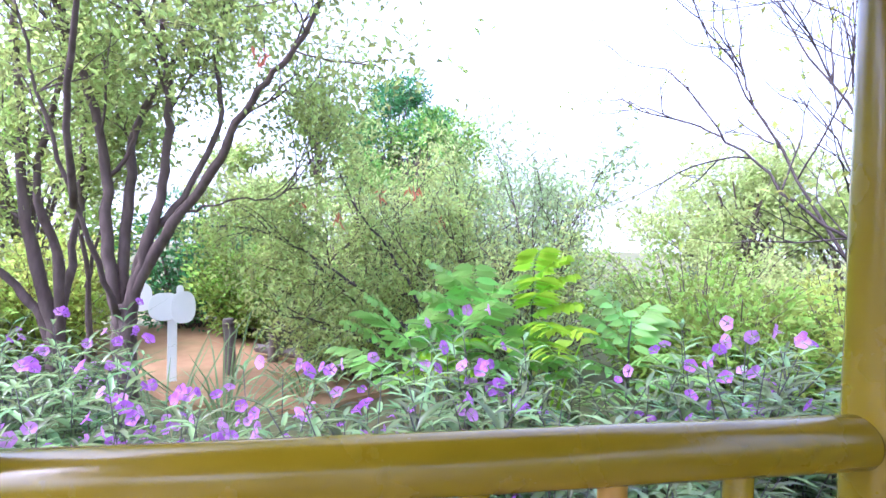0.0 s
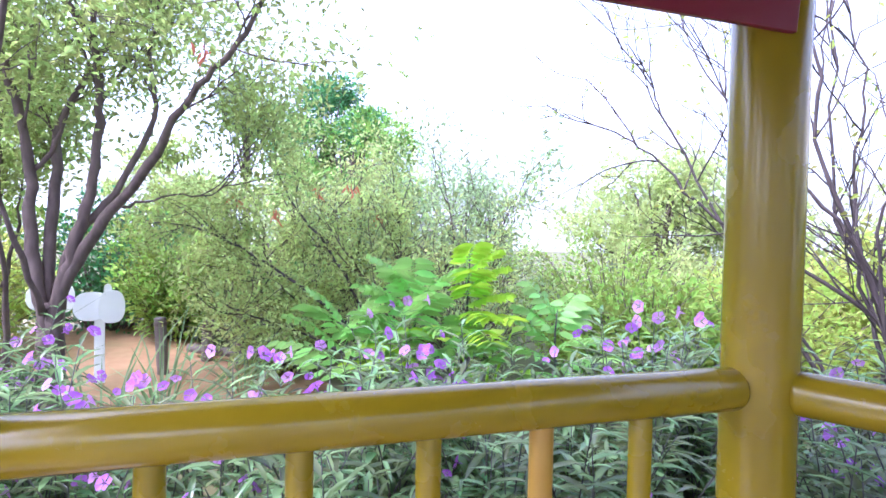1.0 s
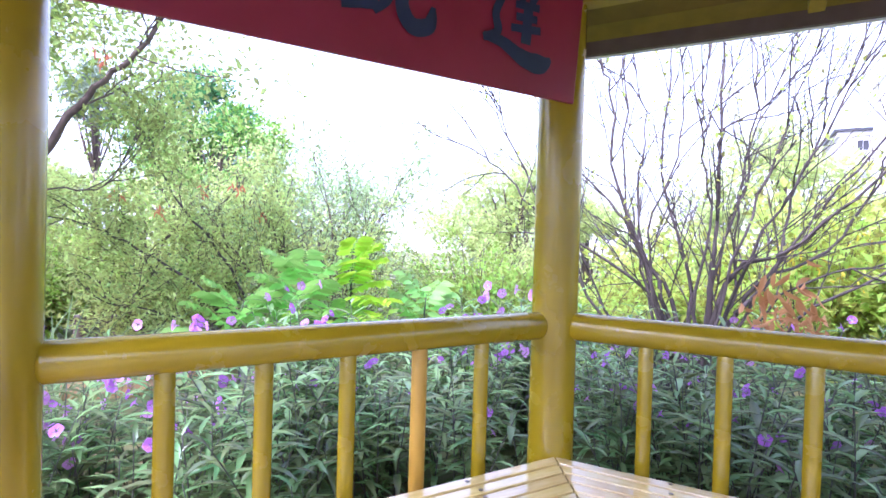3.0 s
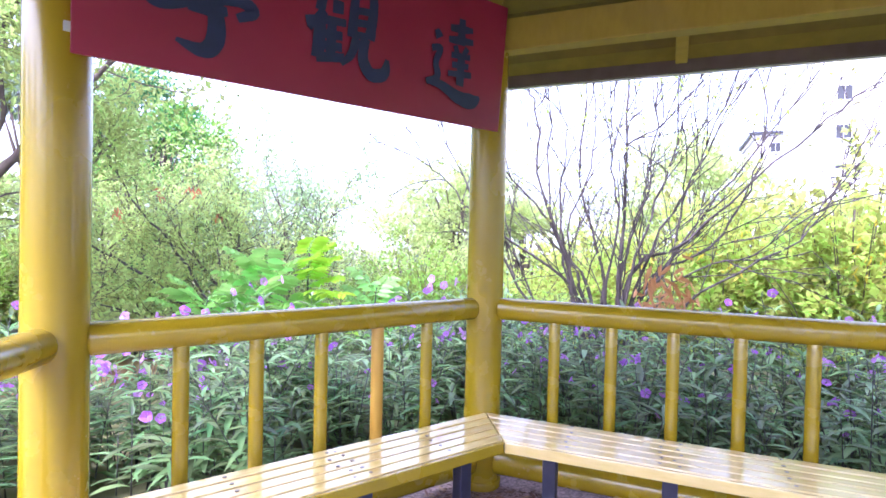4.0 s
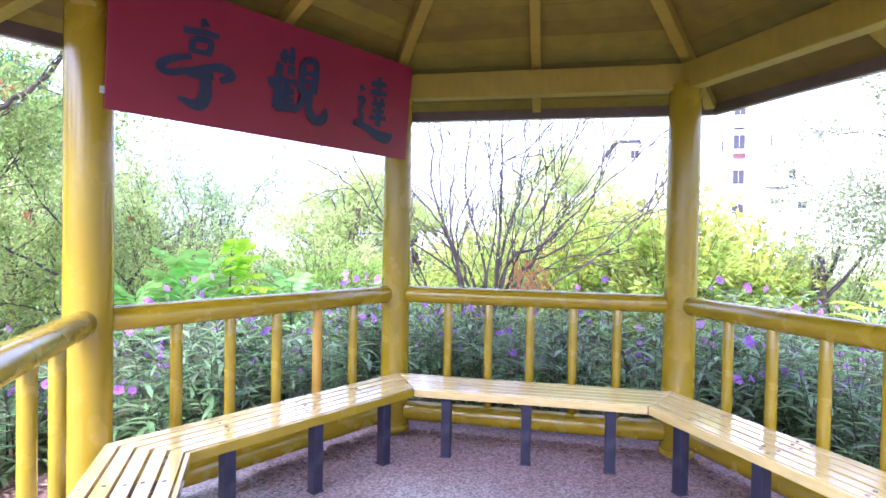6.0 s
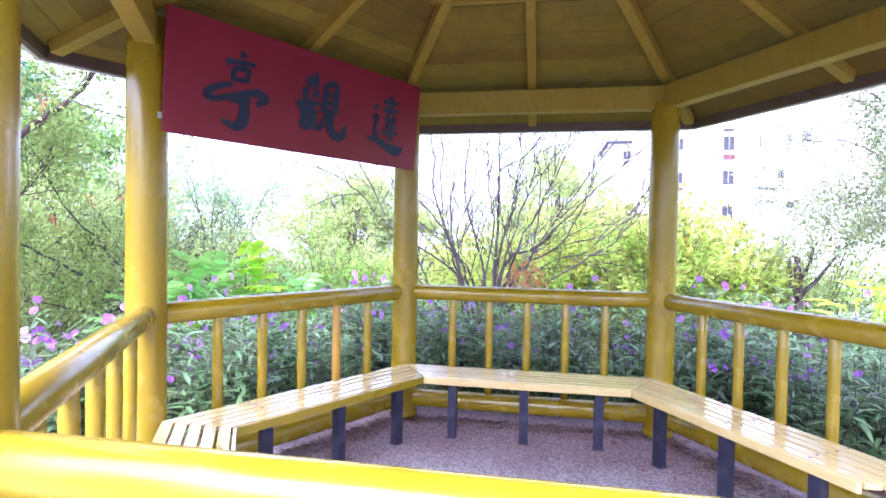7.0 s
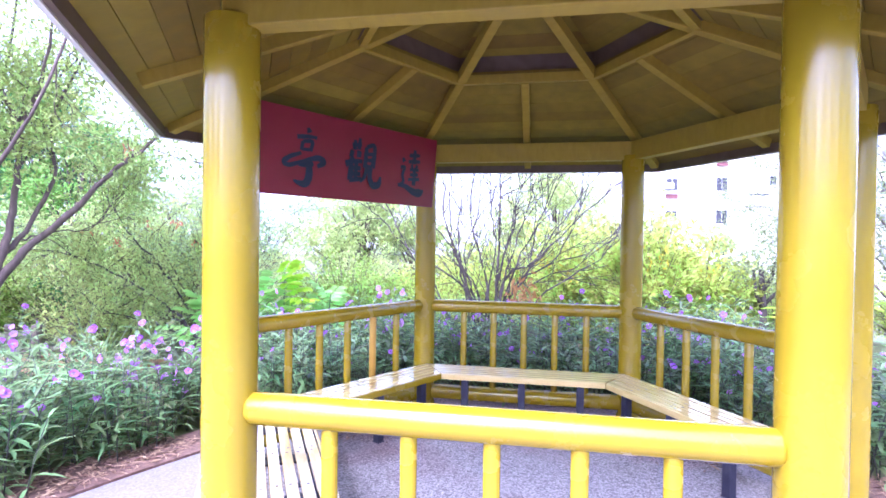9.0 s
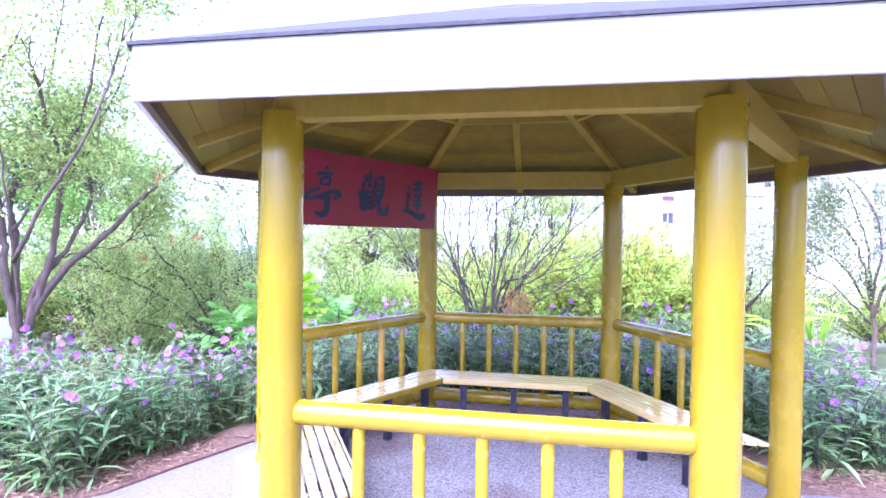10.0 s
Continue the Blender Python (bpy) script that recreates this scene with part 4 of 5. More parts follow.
# bare many-stemmed tree behind the rail: long wands in a wide, uneven fan
WANDS = [([(-0.05, 0.0, 0.1), (-0.2, 0.05, 0.97), (-0.51, 0.1, 1.58), (-0.88, 0.1, 2.01), (-1.2, 0.1, 2.5)], 0.025, 0.008), ([(-0.1, 0, 0.1), (-0.26, -0.05, 1.03), (-0.57, -0.1, 1.89), (-0.63, -0.15, 2.5), (-0.73, -0.2, 2.9)], 0.026, 0.010),
         ([(0.0, 0.05, 0.1), (-0.14, 0.1, 0.97), (-0.49, 0.2, 1.58), (-0.57, 0.3, 2.81)], 0.026, 0.010), ([(0.08, 0, 0.0), (0.13, 0.0, 1.09), (0.16, 0.02, 1.58), (0.17, 0.0, 2.8)], 0.035, 0.013),
         ([(0.16, 0, 1.9), (0.17, 0.0, 2.31), (0.43, 0.0, 2.42), (0.64, 0.05, 2.84)], 0.014, 0.007), ([(0.12, -0.05, 0.7), (0.28, -0.05, 1.21), (0.70, -0.1, 1.46), (1.45, -0.15, 2.23), (1.94, -0.2, 2.66)], 0.026, 0.008),
         ([(0.3, 0, 0.9), (0.58, 0.05, 1.28), (0.70, 0.1, 1.94), (1.05, 0.1, 2.83)], 0.022, 0.008), ([(0.2, 0.05, 0.6), (0.45, 0.1, 1.12), (1.0, 0.2, 1.5), (1.30, 0.25, 2.2), (1.34, 0.25, 2.9)], 0.022, 0.007),
         ([(0.45, 0.1, 0.4), (0.82, 0.1, 0.98), (1.57, 0.1, 1.46), (1.94, 0.1, 2.1)], 0.019, 0.007), ([(-0.1, 0, 0.5), (-0.32, -0.05, 1.03), (-1.13, -0.15, 1.58), (-1.51, -0.2, 2.02), (-1.8, -0.2, 2.2)], 0.020, 0.007),
         ([(-0.3, 0, 0.2), (-0.88, 0.0, 1.15), (-1.45, 0.1, 2.21), (-1.64, 0.1, 2.6)], 0.020, 0.007), ([(-0.02, 0, 0.3), (-0.02, 0.1, 1.2), (-0.25, 0.2, 2.0), (-0.2, 0.25, 2.8)], 0.025, 0.010), ([(0.05, 0.05, 0.4), (0.2, 0.2, 1.3), (0.4, 0.35, 2.0), (0.45, 0.45, 2.9)], 0.022, 0.008)]
WANDS += [([(-0.12, 0.1, 0.1), (-0.30, 0.15, 0.9), (-0.42, 0.2, 1.7), (-0.40, 0.3, 2.4), (-0.5, 0.35, 3.0)], 0.020, 0.007), ([(-0.08, -0.1, 0.1), (-0.22, -0.15, 0.8), (-0.33, -0.2, 1.5), (-0.10, -0.2, 2.2), (-0.15, -0.25, 2.9)], 0.018, 0.006),
          ([(0.05, -0.1, 0.1), (0.02, -0.1, 0.9), (0.10, -0.12, 1.7), (0.02, -0.1, 2.3), (0.06, -0.15, 2.9)], 0.020, 0.007), ([(-0.3, 0.1, 0.2), (-0.75, 0.2, 1.0), (-1.0, 0.3, 1.7), (-1.05, 0.35, 2.4)], 0.016, 0.006),
          ([(0.3, -0.1, 0.6), (0.65, -0.2, 1.15), (1.15, -0.3, 1.35), (1.6, -0.35, 1.75)], 0.014, 0.005), ([(0.15, 0.15, 0.2), (0.3, 0.25, 1.0), (0.32, 0.3, 1.8), (0.5, 0.35, 2.6)], 0.018, 0.006)]
WANDS += [([(0.1, 0.0, 0.2), (0.45, 0.05, 1.05), (0.95, 0.1, 1.85), (1.5, 0.1, 2.6), (1.75, 0.1, 3.0)], 0.020, 0.006), ([(0.08, 0.05, 0.2), (0.33, 0.0, 1.2), (0.72, 0.0, 2.0), (1.12, 0.0, 2.9)], 0.022, 0.007), ([(0.03, -0.05, 0.2), (0.26, -0.1, 1.3), (0.52, -0.1, 2.1), (0.78, -0.1, 3.0)], 0.020, 0.007)]
limbed_tree("bare_tree", "nearly bare many-stemmed tree with thin dark branches", "tree", (-0.58, 3.9, 0), 96.5, [(b, r0 * 0.86, r1 * 0.86) for b, r0, r1 in WANDS], yellow_leaf, 1, 0.055, 0.5, 0.05, 21, dark_bark, 7, 0.6, depth=2, spread=0.36, lift=0.07, keep=0.22, bare_to=0.2, sides=7, fine=0.34, wander=0.11, kink=0.012)


def bush(name, label, base, size, leaf, count, leaf_len, ratio, seed, lumps=9, category="bush"):
    """A leafy bush: arching shoots of uneven length, with leaves in sprays along their outer parts."""
    rng = np.random.default_rng(seed)
    root = thing(name, pose(*base), label, category)
    sx, sy, sz = size
    shoots = lumps * 4
    lines, pos, out = [], [], []
    per = count // shoots
    for k in range(shoots):
        a, q = rng.uniform(0, 2 * np.pi), rng.uniform(0, 1) ** 0.5
        top = sz * (1.0 - 0.45 * q * q) * rng.uniform(0.35, 1.0)
        end = np.array([math.cos(a) * q * sx, math.sin(a) * q * sy, top])
        start = np.array([end[0] * 0.25, end[1] * 0.25, 0.0])
        mid = start * 0.45 + end * 0.55 + np.array([0, 0, top * 0.12])
        tip = end + np.array([math.cos(a), math.sin(a), rng.uniform(-0.6, 0.9)]) * rng.uniform(0.05, 0.2)
        lines.append([(Vector(start), 0.010), (Vector(mid), 0.006), (Vector(end), 0.004), (Vector(tip), 0.002)])
        f = rng.uniform(0.12, 1, per) ** 0.75
        path = np.where(f[:, None] < 0.6, start + (mid - start) * (f[:, None] / 0.6), mid + (tip - mid) * ((f[:, None] - 0.6) / 0.4))
        d = unit(rng.normal(0, 1, (per, 3)))
        wide = (0.13 + 0.14 * np.sin(np.pi * np.clip(f, 0, 1))) * rng.uniform(0.6, 1.25)
        pos.append(path + d * (wide * rng.uniform(0.2, 1.0, per))[:, None])
        out.append(d * 0.8 + unit(tip - mid) * 0.6)
    link_mesh("branching", *tubes(lines, 5), bark, root, smooth=True)
    pos, out = np.concatenate(pos), np.concatenate(out)
    ok = pos[:, 2] > 0.02
    pos, out = pos[ok], out[ok]
    n = len(pos)
    ahead = out + rng.normal(0, 0.35, (n, 3)) + [0, 0, -0.15]
    L = leaf_len * rng.uniform(0.6, 1.3, n)
    v, f = small_leaves(pos, ahead, out * 0.4 + np.array([0, 0, 0.9]) + rng.normal(0, 0.45, (n, 3)), L, L * ratio)
    link_mesh("crown", v, f, leaf, root)
    return root


for label, base, size, leaf, count, ll, seed, lumps in (
        ("bright yellow-green broad-leaved bush with golden leaves", (1.65, 5.3, 0), (0.85, 0.8, 2.7), yellow_leaf, 6500, 0.115, 31, 18),
        ("bright green broad-leaved bush beyond the bed", (2.75, 6.0, 0), (0.9, 0.9, 2.0), yellow_leaf, 6300, 0.115, 32, 18),
        ("yellow-green low bush beyond the bed", (-1.9, 5.6, 0), (1.4, 0.9, 1.25), yellow_leaf, 9000, 0.072, 33, 26),
        ("fresh green low bush beyond the bed", (-3.2, 5.5, 0), (1.1, 0.9, 1.45), fresh_leaf, 9500, 0.072, 34, 26),
        ("fresh green bush with pointed leaves", (-2.5, 4.7, 0), (1.0, 0.6, 1.15), fresh_leaf, 8500, 0.085, 43, 26),
        ("fresh yellow-green bush behind the bare tree", (0.55, 6.4, 0), (1.4, 0.9, 2.45), yellow_leaf, 8000, 0.115, 35, 20),
        ("yellow-green bush behind the bare tree", (-1.1, 6.7, 0), (1.2, 0.9, 1.75), yellow_leaf, 5800, 0.11, 63, 20),
        ("fresh green bush near the apartment blocks", (2.2, 8.0, 0), (1.6, 1.0, 2.2), yellow_leaf, 5500, 0.11, 64, 22),
        ("olive-yellow fine-leaved bush beyond the bed", (4.35, 6.9, 0), (1.4, 1.0, 2.05), olive_leaf, 5200, 0.07, 36, 20),
        ("yellow-green bush before the apartment blocks", (4.2, 8.6, 0), (1.8, 1.2, 1.9), yellow_leaf, 5500, 0.08, 37, 20),
        ("yellow-green bush before the apartment blocks", (7.0, 7.6, 0), (1.8, 1.2, 1.7), yellow_leaf, 5500, 0.08, 42, 20),
        ("dense fresh green bush beyond the path", (-8.9, 4.2, 0), (1.4, 1.3, 1.7), fresh_leaf, 5500, 0.08, 38, 18),
        ("dense yellow-green bush beyond the path", (-9.3, 0.3, 0), (1.4, 1.7, 1.9), yellow_leaf, 6000, 0.08, 39, 20),
        ("deep green bush beyond the path", (-9.4, 2.4, 0), (1.2, 1.0, 2.2), deep_leaf, 6000, 0.085, 40, 18),
        ("fresh green bush at the edge of the path", (-8.4, -1.9, 0), (1.4, 1.3, 1.5), fresh_leaf, 5000, 0.08, 41, 18),
        ("bright green bush at the edge of the thicket", (-8.1, 2.75, 0), (0.8, 0.7, 2.0), fresh_leaf, 6500, 0.085, 65, 18),
        ("deep green bush in the thicket", (-7.8, 4.6, 0), (1.2, 1.0, 1.7), deep_leaf, 5000, 0.075, 44, 18),
        ("leafy green bush beside the trees", (-6.4, 7.0, 0), (1.5, 1.2, 1.9), fresh_leaf, 5500, 0.075, 45, 18),
        ("bright yellow-green bush behind the trees", (-8.3, 0.55, 0), (0.8, 0.9, 1.35), yellow_leaf, 5500, 0.085, 66, 18),
        ("bright yellow-green bush behind the trees", (-7.9, -0.5, 0), (0.9, 0.8, 1.25), fresh_leaf, 5000, 0.085, 67, 18),
        ("leafy olive bush behind the bed", (-3.8, 7.0, 0), (1.7, 1.0, 1.85), olive_leaf, 5500, 0.07, 46, 18)):
    bush("bush", label, base, size, leaf, int(count * 1.25), ll * 0.9, 0.58, seed, lumps)


def far_tree(label, base, crown, leaf, count, leaf_len, seed, lumps=18):
    """A broad-crowned tree: trunk, limbs to every clump, and the leaves of the clumps."""
    rng = np.random.default_rng(seed)
    root = thing("tree", pose(*base), label, "tree")
    rx, ry, z0, z1 = crown
    cl = []
    for k in range(lumps):
        a, q = rng.uniform(0, 6.28), rng.uniform(0, 1) ** 0.5
        zz = rng.uniform(0, 1)
        wide = math.sin(math.pi * (0.18 + 0.72 * zz))
        cl.append((math.cos(a) * q * rx * wide, math.sin(a) * q * ry * wide, z0 + (z1 - z0) * zz))
    cl = np.array(cl)
    lines = [[(Vector((0, 0, -0.3)), 0.16), (Vector((0.05, 0, z0 * 0.6)), 0.11), (Vector((0, 0.05, z0 + (z1 - z0) * 0.4)), 0.05)]]
    for c in cl:
        lines.append([(Vector((0, 0, z0 * 0.7)), 0.035), (Vector(c * np.array([0.5, 0.5, 0.8])), 0.022), (Vector(c), 0.008)])
    link_mesh("trunk", *tubes(lines, 7), bark, root, smooth=True)
    per = count // lumps
    pos, out = [], []
    for c in cl:
        r = rng.uniform(0.16, 0.32) * min(rx, (z1 - z0) * 0.6)
        d = unit(rng.normal(0, 1, (per, 3)))
        pos.append(c + d * (r * rng.uniform(0.3, 1.15, per) ** 0.6)[:, None] * np.array([1.2, 1.2, 0.8]))
        out.append(d)
    pos, out = np.concatenate(pos), np.concatenate(out)
    n = len(pos)
    L = leaf_len * rng.uniform(0.6, 1.3, n)
    v, f = small_leaves(pos, out + rng.normal(0, 0.7, (n, 3)), out * 0.5 + np.array([0, 0, 0.8]) + rng.normal(0, 0.3, (n, 3)), L, L * 0.5)
    link_mesh("crown", v, f, leaf, root)
    return root


for label, base, crown, leaf, count, ll, seed, lumps in (
        ("dense broad-crowned tree with bright green clumps", (-11.2, 7.9, -0.2), (2.5, 2.2, 1.6, 4.4), crown_leaf, 13000, 0.12, 51, 54),
        ("dark green tree beside a brighter one", (-12.6, 8.3, -0.15), (2.3, 1.7, 2.9, 5.35), deep_leaf, 10000, 0.13, 52, 40),
        ("grey-green tree in the distance, haze mixed into its colour", (-17.5, 8.6, -0.8), (0.9, 0.9, 5.4, 7.1), far_leaf, 4500, 0.14, 53, 16),
        ("green tree in the distance, haze mixed into its colour", (-6.2, 12.9, -0.8), (1.2, 1.2, 0.8, 2.4), far_leaf, 8000, 0.14, 54, 26),
        ("yellow-green tree in the distance, haze mixed into its colour", (-5.2, 11.7, -0.8), (2.1, 1.6, 0.9, 4.1), hazy_yellow_leaf, 16000, 0.12, 55, 60),
        ("low yellow-green tree in the distance, haze mixed into its colour", (-3.4, 12.2, -0.8), (1.9, 1.5, 0.8, 3.1), hazy_yellow_leaf, 8000, 0.13, 62, 30),
        ("yellow-green tree in the distance, haze mixed into its colour", (0.6, 13.5, -0.8), (2.8, 1.8, 0.8, 4.5), hazy_yellow_leaf, 10000, 0.14, 56, 36),
        ("yellow-green tree in the distance, haze mixed into its colour", (4.5, 14.5, -0.8), (2.4, 1.8, 0.8, 3.2), hazy_yellow_leaf, 8000, 0.14, 59, 26),
        ("green tree beyond the path", (-11.8, 0.6, -0.3), (2.2, 2.2, 1.2, 4.6), fresh_leaf, 8000, 0.14, 57, 26),
        ("green tree beyond the path", (-10.2, -3.2, -0.3), (2.2, 2.2, 1.2, 4.6), tree_leaf, 8000, 0.14, 58, 26),
        ("green tree behind the thicket", (-13.2, 4.6, -0.4), (1.8, 1.8, 1.4, 3.6), tree_leaf, 8000, 0.14, 60, 26)):
    far_tree(label, base, crown, leaf, count, ll, seed, lumps)
# unseen trees added on the open side to block low sky light
for k, (a, d) in enumerate(((-158, 10.5), (-136, 11.5), (-114, 12.0), (-92, 11.5), (-70, 12.5), (-48, 11.5), (-26, 11.5), (-4, 11.0), (16, 10.5))):
    far_tree("unseen leafy tree added to block low sky light", (d * math.cos(radians(a)), d * math.sin(radians(a)), -0.3), (2.4, 2.4, 0.9, 4.6), tree_leaf if k % 2 else fresh_leaf, 5000, 0.2, 130 + k, 24)
limbed_tree("thin_tree", "thin-branched grey tree with sparse fine foliage", "tree", (5.15, 4.9, 0), 64, [
    ([(0.05, 0, -0.05), (0.02, 0, 0.8), (-0.12, 0.05, 1.7), (-0.5, 0.1, 2.35), (-1.2, 0.1, 2.85)], 0.045, 0.008), ([(0.0, 0, 0.9), (-0.35, 0.1, 1.55), (-0.9, 0.0, 1.95), (-1.5, -0.05, 2.1)], 0.024, 0.006),
    ([(0.0, 0, 1.2), (-0.1, 0.2, 2.1), (-0.4, 0.25, 2.9), (-1.0, 0.25, 3.5)], 0.026, 0.007), ([(0.02, 0, 0.8), (0.3, 0, 1.8), (0.45, 0.05, 3.1)], 0.030, 0.008), ([(0.0, 0, 0.7), (-0.4, -0.2, 1.2), (-0.9, -0.25, 1.5), (-1.3, -0.25, 1.55)], 0.020, 0.006),
    ([(0.0, 0, 1.0), (0.1, -0.3, 1.9), (-0.1, -0.5, 2.6), (-0.6, -0.6, 3.2)], 0.024, 0.007), ([(0.1, 0, 0.6), (0.5, -0.2, 1.3), (0.9, -0.3, 2.2)], 0.024, 0.007)],
    dull_leaf, 11, 0.056, 0.42, 0.15, 61, bark, 7, 0.5, depth=2, spread=0.55, lift=0.03, bare_to=0.25, sides=7)


# compound-leaved plant
def pinnate(rng, p, way, length, pairs, leaflet, bases, ahead, ups, lens, wids, lines):
    way = np.array(way, float) / np.linalg.norm(way)
    side = np.cross(way, [0, 0, 1.0])
    side /= np.linalg.norm(side)
    up = np.cross(side, way)
    pts = []
    for k in range(pairs + 1):
        f = k / pairs
        q = np.array(p) + way * length * f - np.array([0, 0, 1.0]) * length * 0.30 * f * f
        pts.append(q)
        if k:
            for s in (-1, 1):
                bases.append(q)
                ahead.append(side * s + way * 0.45 + rng.normal(0, 0.08, 3) + up * 0.1 + np.array([0, 0, -0.45]))
                ups.append(up + rng.normal(0, 0.1, 3))
                L = leaflet * (1 - 0.35 * abs(f - 0.45)) * rng.uniform(0.9, 1.1)
                lens.append(L)
                wids.append(L * 0.42)
    lines.append([(Vector(q), 0.004 * (1 - 0.6 * j / len(pts))) for j, q in enumerate(pts)])


def compound_plant(base, tall, seed, leaves, label):
    rng = np.random.default_rng(seed)
    root = thing("compound_leaved_plant", pose(*base), label, "plant")
    stem = [[(Vector((0, 0, 0)), 0.016), (Vector((0.02, 0.0, 0.4 * tall)), 0.012), (Vector((0.0, 0.02, 0.8 * tall)), 0.008), (Vector((0.01, 0.03, tall)), 0.004)]]
    link_mesh("stem", *tubes(stem, 7), ruellia_stem, root, smooth=True)
    for start_z, way, length, leaf in leaves:
        b, a, u, L, W, ln = [], [], [], [], [], []
        pinnate(rng, (0.0, 0.0, start_z), way, length, 8, 0.175, b, a, u, L, W, ln)
        v, f = leaf_mesh(np.array(b), np.array(a), np.array(u), np.array(L), np.array(W), 0.15, 0.15)
        fr = link_mesh("frond", v, f, leaf, root, "lime-green young frond" if leaf is lime_leaf else "", smooth=True)
        link_mesh("rachis", *tubes(ln, 5), senna_leaf, fr, smooth=True)
    return root


def fronds(seed, n, low, high, leaf, facing, fan, length=0.62, rise=1.2):
    """n fronds round the stem, the upper ones steeper, most of them on the open side."""
    rng = np.random.default_rng(seed)
    found = []
    for k in range(n):
        f = k / max(1, n - 1)
        a = radians(facing + (fan if k % 2 else -fan) * rng.uniform(0.1, 1.0))
        found.append((low + (high - low) * f, (math.cos(a), math.sin(a), rise * (0.45 + 0.75 * f) * rng.uniform(0.7, 1.3)), length * (1 - 0.3 * f) * rng.uniform(0.85, 1.15), leaf))
    return found


compound_plant((-3.4, 2.65, 0), 1.16, 71, fronds(1, 15, 0.5, 1.05, senna_leaf, 300, 100) + fronds(5, 4, 0.5, 0.7, lime_leaf, 260, 50, 0.5, 0.6), "compound-leaved plant with long bright green fronds")
compound_plant((-3.16, 2.95, 0), 1.3, 73, fronds(2, 9, 0.75, 1.22, lime_leaf, 350, 60, 0.46, 0.9) + fronds(6, 5, 0.35, 0.6, senna_leaf, 316, 110), "compound-leaved plant with lime-green young fronds")
compound_plant((-2.75, 3.5, 0), 0.9, 72, fronds(3, 9, 0.4, 0.85, senna_leaf, 310, 140), "smaller compound-leaved plant with green fronds")
compound_plant((-3.8, 2.35, 0), 0.85, 74, fronds(4, 9, 0.35, 0.8, senna_leaf, 310, 130), "smaller compound-leaved plant with green fronds")
for label, base, size, leaf, count, ll, seed, lumps in (
        ("low fine-leaved bush under the thicket", (-5.7, 3.0, 0), (0.9, 0.6, 0.9), olive_leaf, 2200, 0.075, 47, 20),
        ("low fine-leaved bush under the thicket", (-6.9, 3.5, 0), (1.0, 0.7, 1.1), olive_leaf, 2200, 0.075, 48, 20),
        ("low fine-leaved bush under the thicket", (-4.5, 4.4, 0), (0.9, 0.6, 1.1), bluish_leaf, 2000, 0.075, 49, 20)):
    bush("bush", label, base, size, leaf, count, ll, 0.42, seed, lumps)


# ---- things beyond the bed ----
def oval_sign(x, y, turn, label):
    """A white board of an oval and a taller round with a knob, on a flat post."""
    root = thing("park_sign", pose(x, y, 0, 0, 0, turn) @ pose(0, 0, 0, -8), label, "sign", "white oval signs")

    def disc(name, cx, cz, rx, rz, yy):
        bm = bmesh.new()
        rings = []
        for d, f in ((-0.012, 0.97), (-0.008, 1.0), (0.008, 1.0), (0.012, 0.97)):
            ring = []
            for k in range(40):
                c, q = math.cos(2 * math.pi * k / 40), math.sin(2 * math.pi * k / 40)
                ring.append(bm.verts.new((cx + math.copysign(abs(c) ** 0.75, c) * rx * f, yy + d, cz + math.copysign(abs(q) ** 0.85, q) * rz * f)))
            rings.append(ring)
        for a, b in zip(rings, rings[1:]):
            for k in range(40):
                bm.faces.new((a[k], a[(k + 1) % 40], b[(k + 1) % 40], b[k]))
        bm.faces.new(rings[0])
        bm.faces.new(rings[-1][::-1])
        bmesh.ops.recalc_face_normals(bm, faces=bm.faces)
        return part(name, bm, white_panel, root)

    disc("oval_panel", -0.065, 0.72, 0.145, 0.135, 0.0)
    disc("round_panel", 0.095, 0.71, 0.11, 0.155, -0.028)
    disc("knob", 0.065, 0.875, 0.032, 0.05, -0.003)
    part("post", box(0.085, 0.03, 0.66, 0.004, Matrix.Translation((0.0, 0.03, 0.33))), white_panel, root)


oval_sign(-6.30, 1.45, 76, "white oval signboard with a round knob on a white post")
oval_sign(-7.30, 1.28, 80, "white oval signboard standing behind the tree trunk")


def fence_post(x, y, h, r, label):
    root = thing("fence_post", pose(x, y, 0, random.uniform(-3, 3), random.uniform(-3, 3), 0), label, "fence post", "timber fence posts")
    part("post", round_bar(h, r, 16, 0.012, 0.03), pale_wood, root, smooth=True)
    cap = part("band", round_bar(0.03, r + 0.004, 16, 0.003), bark, root, smooth=True)
    cap.location = (0, 0, h * 0.86)


for x, y, h, r in ((-6.28, 2.0, 0.57, 0.055), (-6.55, 2.55, 0.46, 0.06), (-6.15, 2.75, 0.48, 0.055), (-5.75, 2.95, 0.46, 0.055), (-5.9, 2.85, 0.40, 0.05)):
    fence_post(x, y, h, r, "short weathered round timber post in the ground")
log = thing("log_rail", along((-6.9, 2.5, 0.1), (-6.0, 2.9, 0.1)), "weathered log lying along the fence posts", "log")
part("log", round_bar(1.1, 0.05, 14, 0.012, 0.04), pale_wood, log, smooth=True)


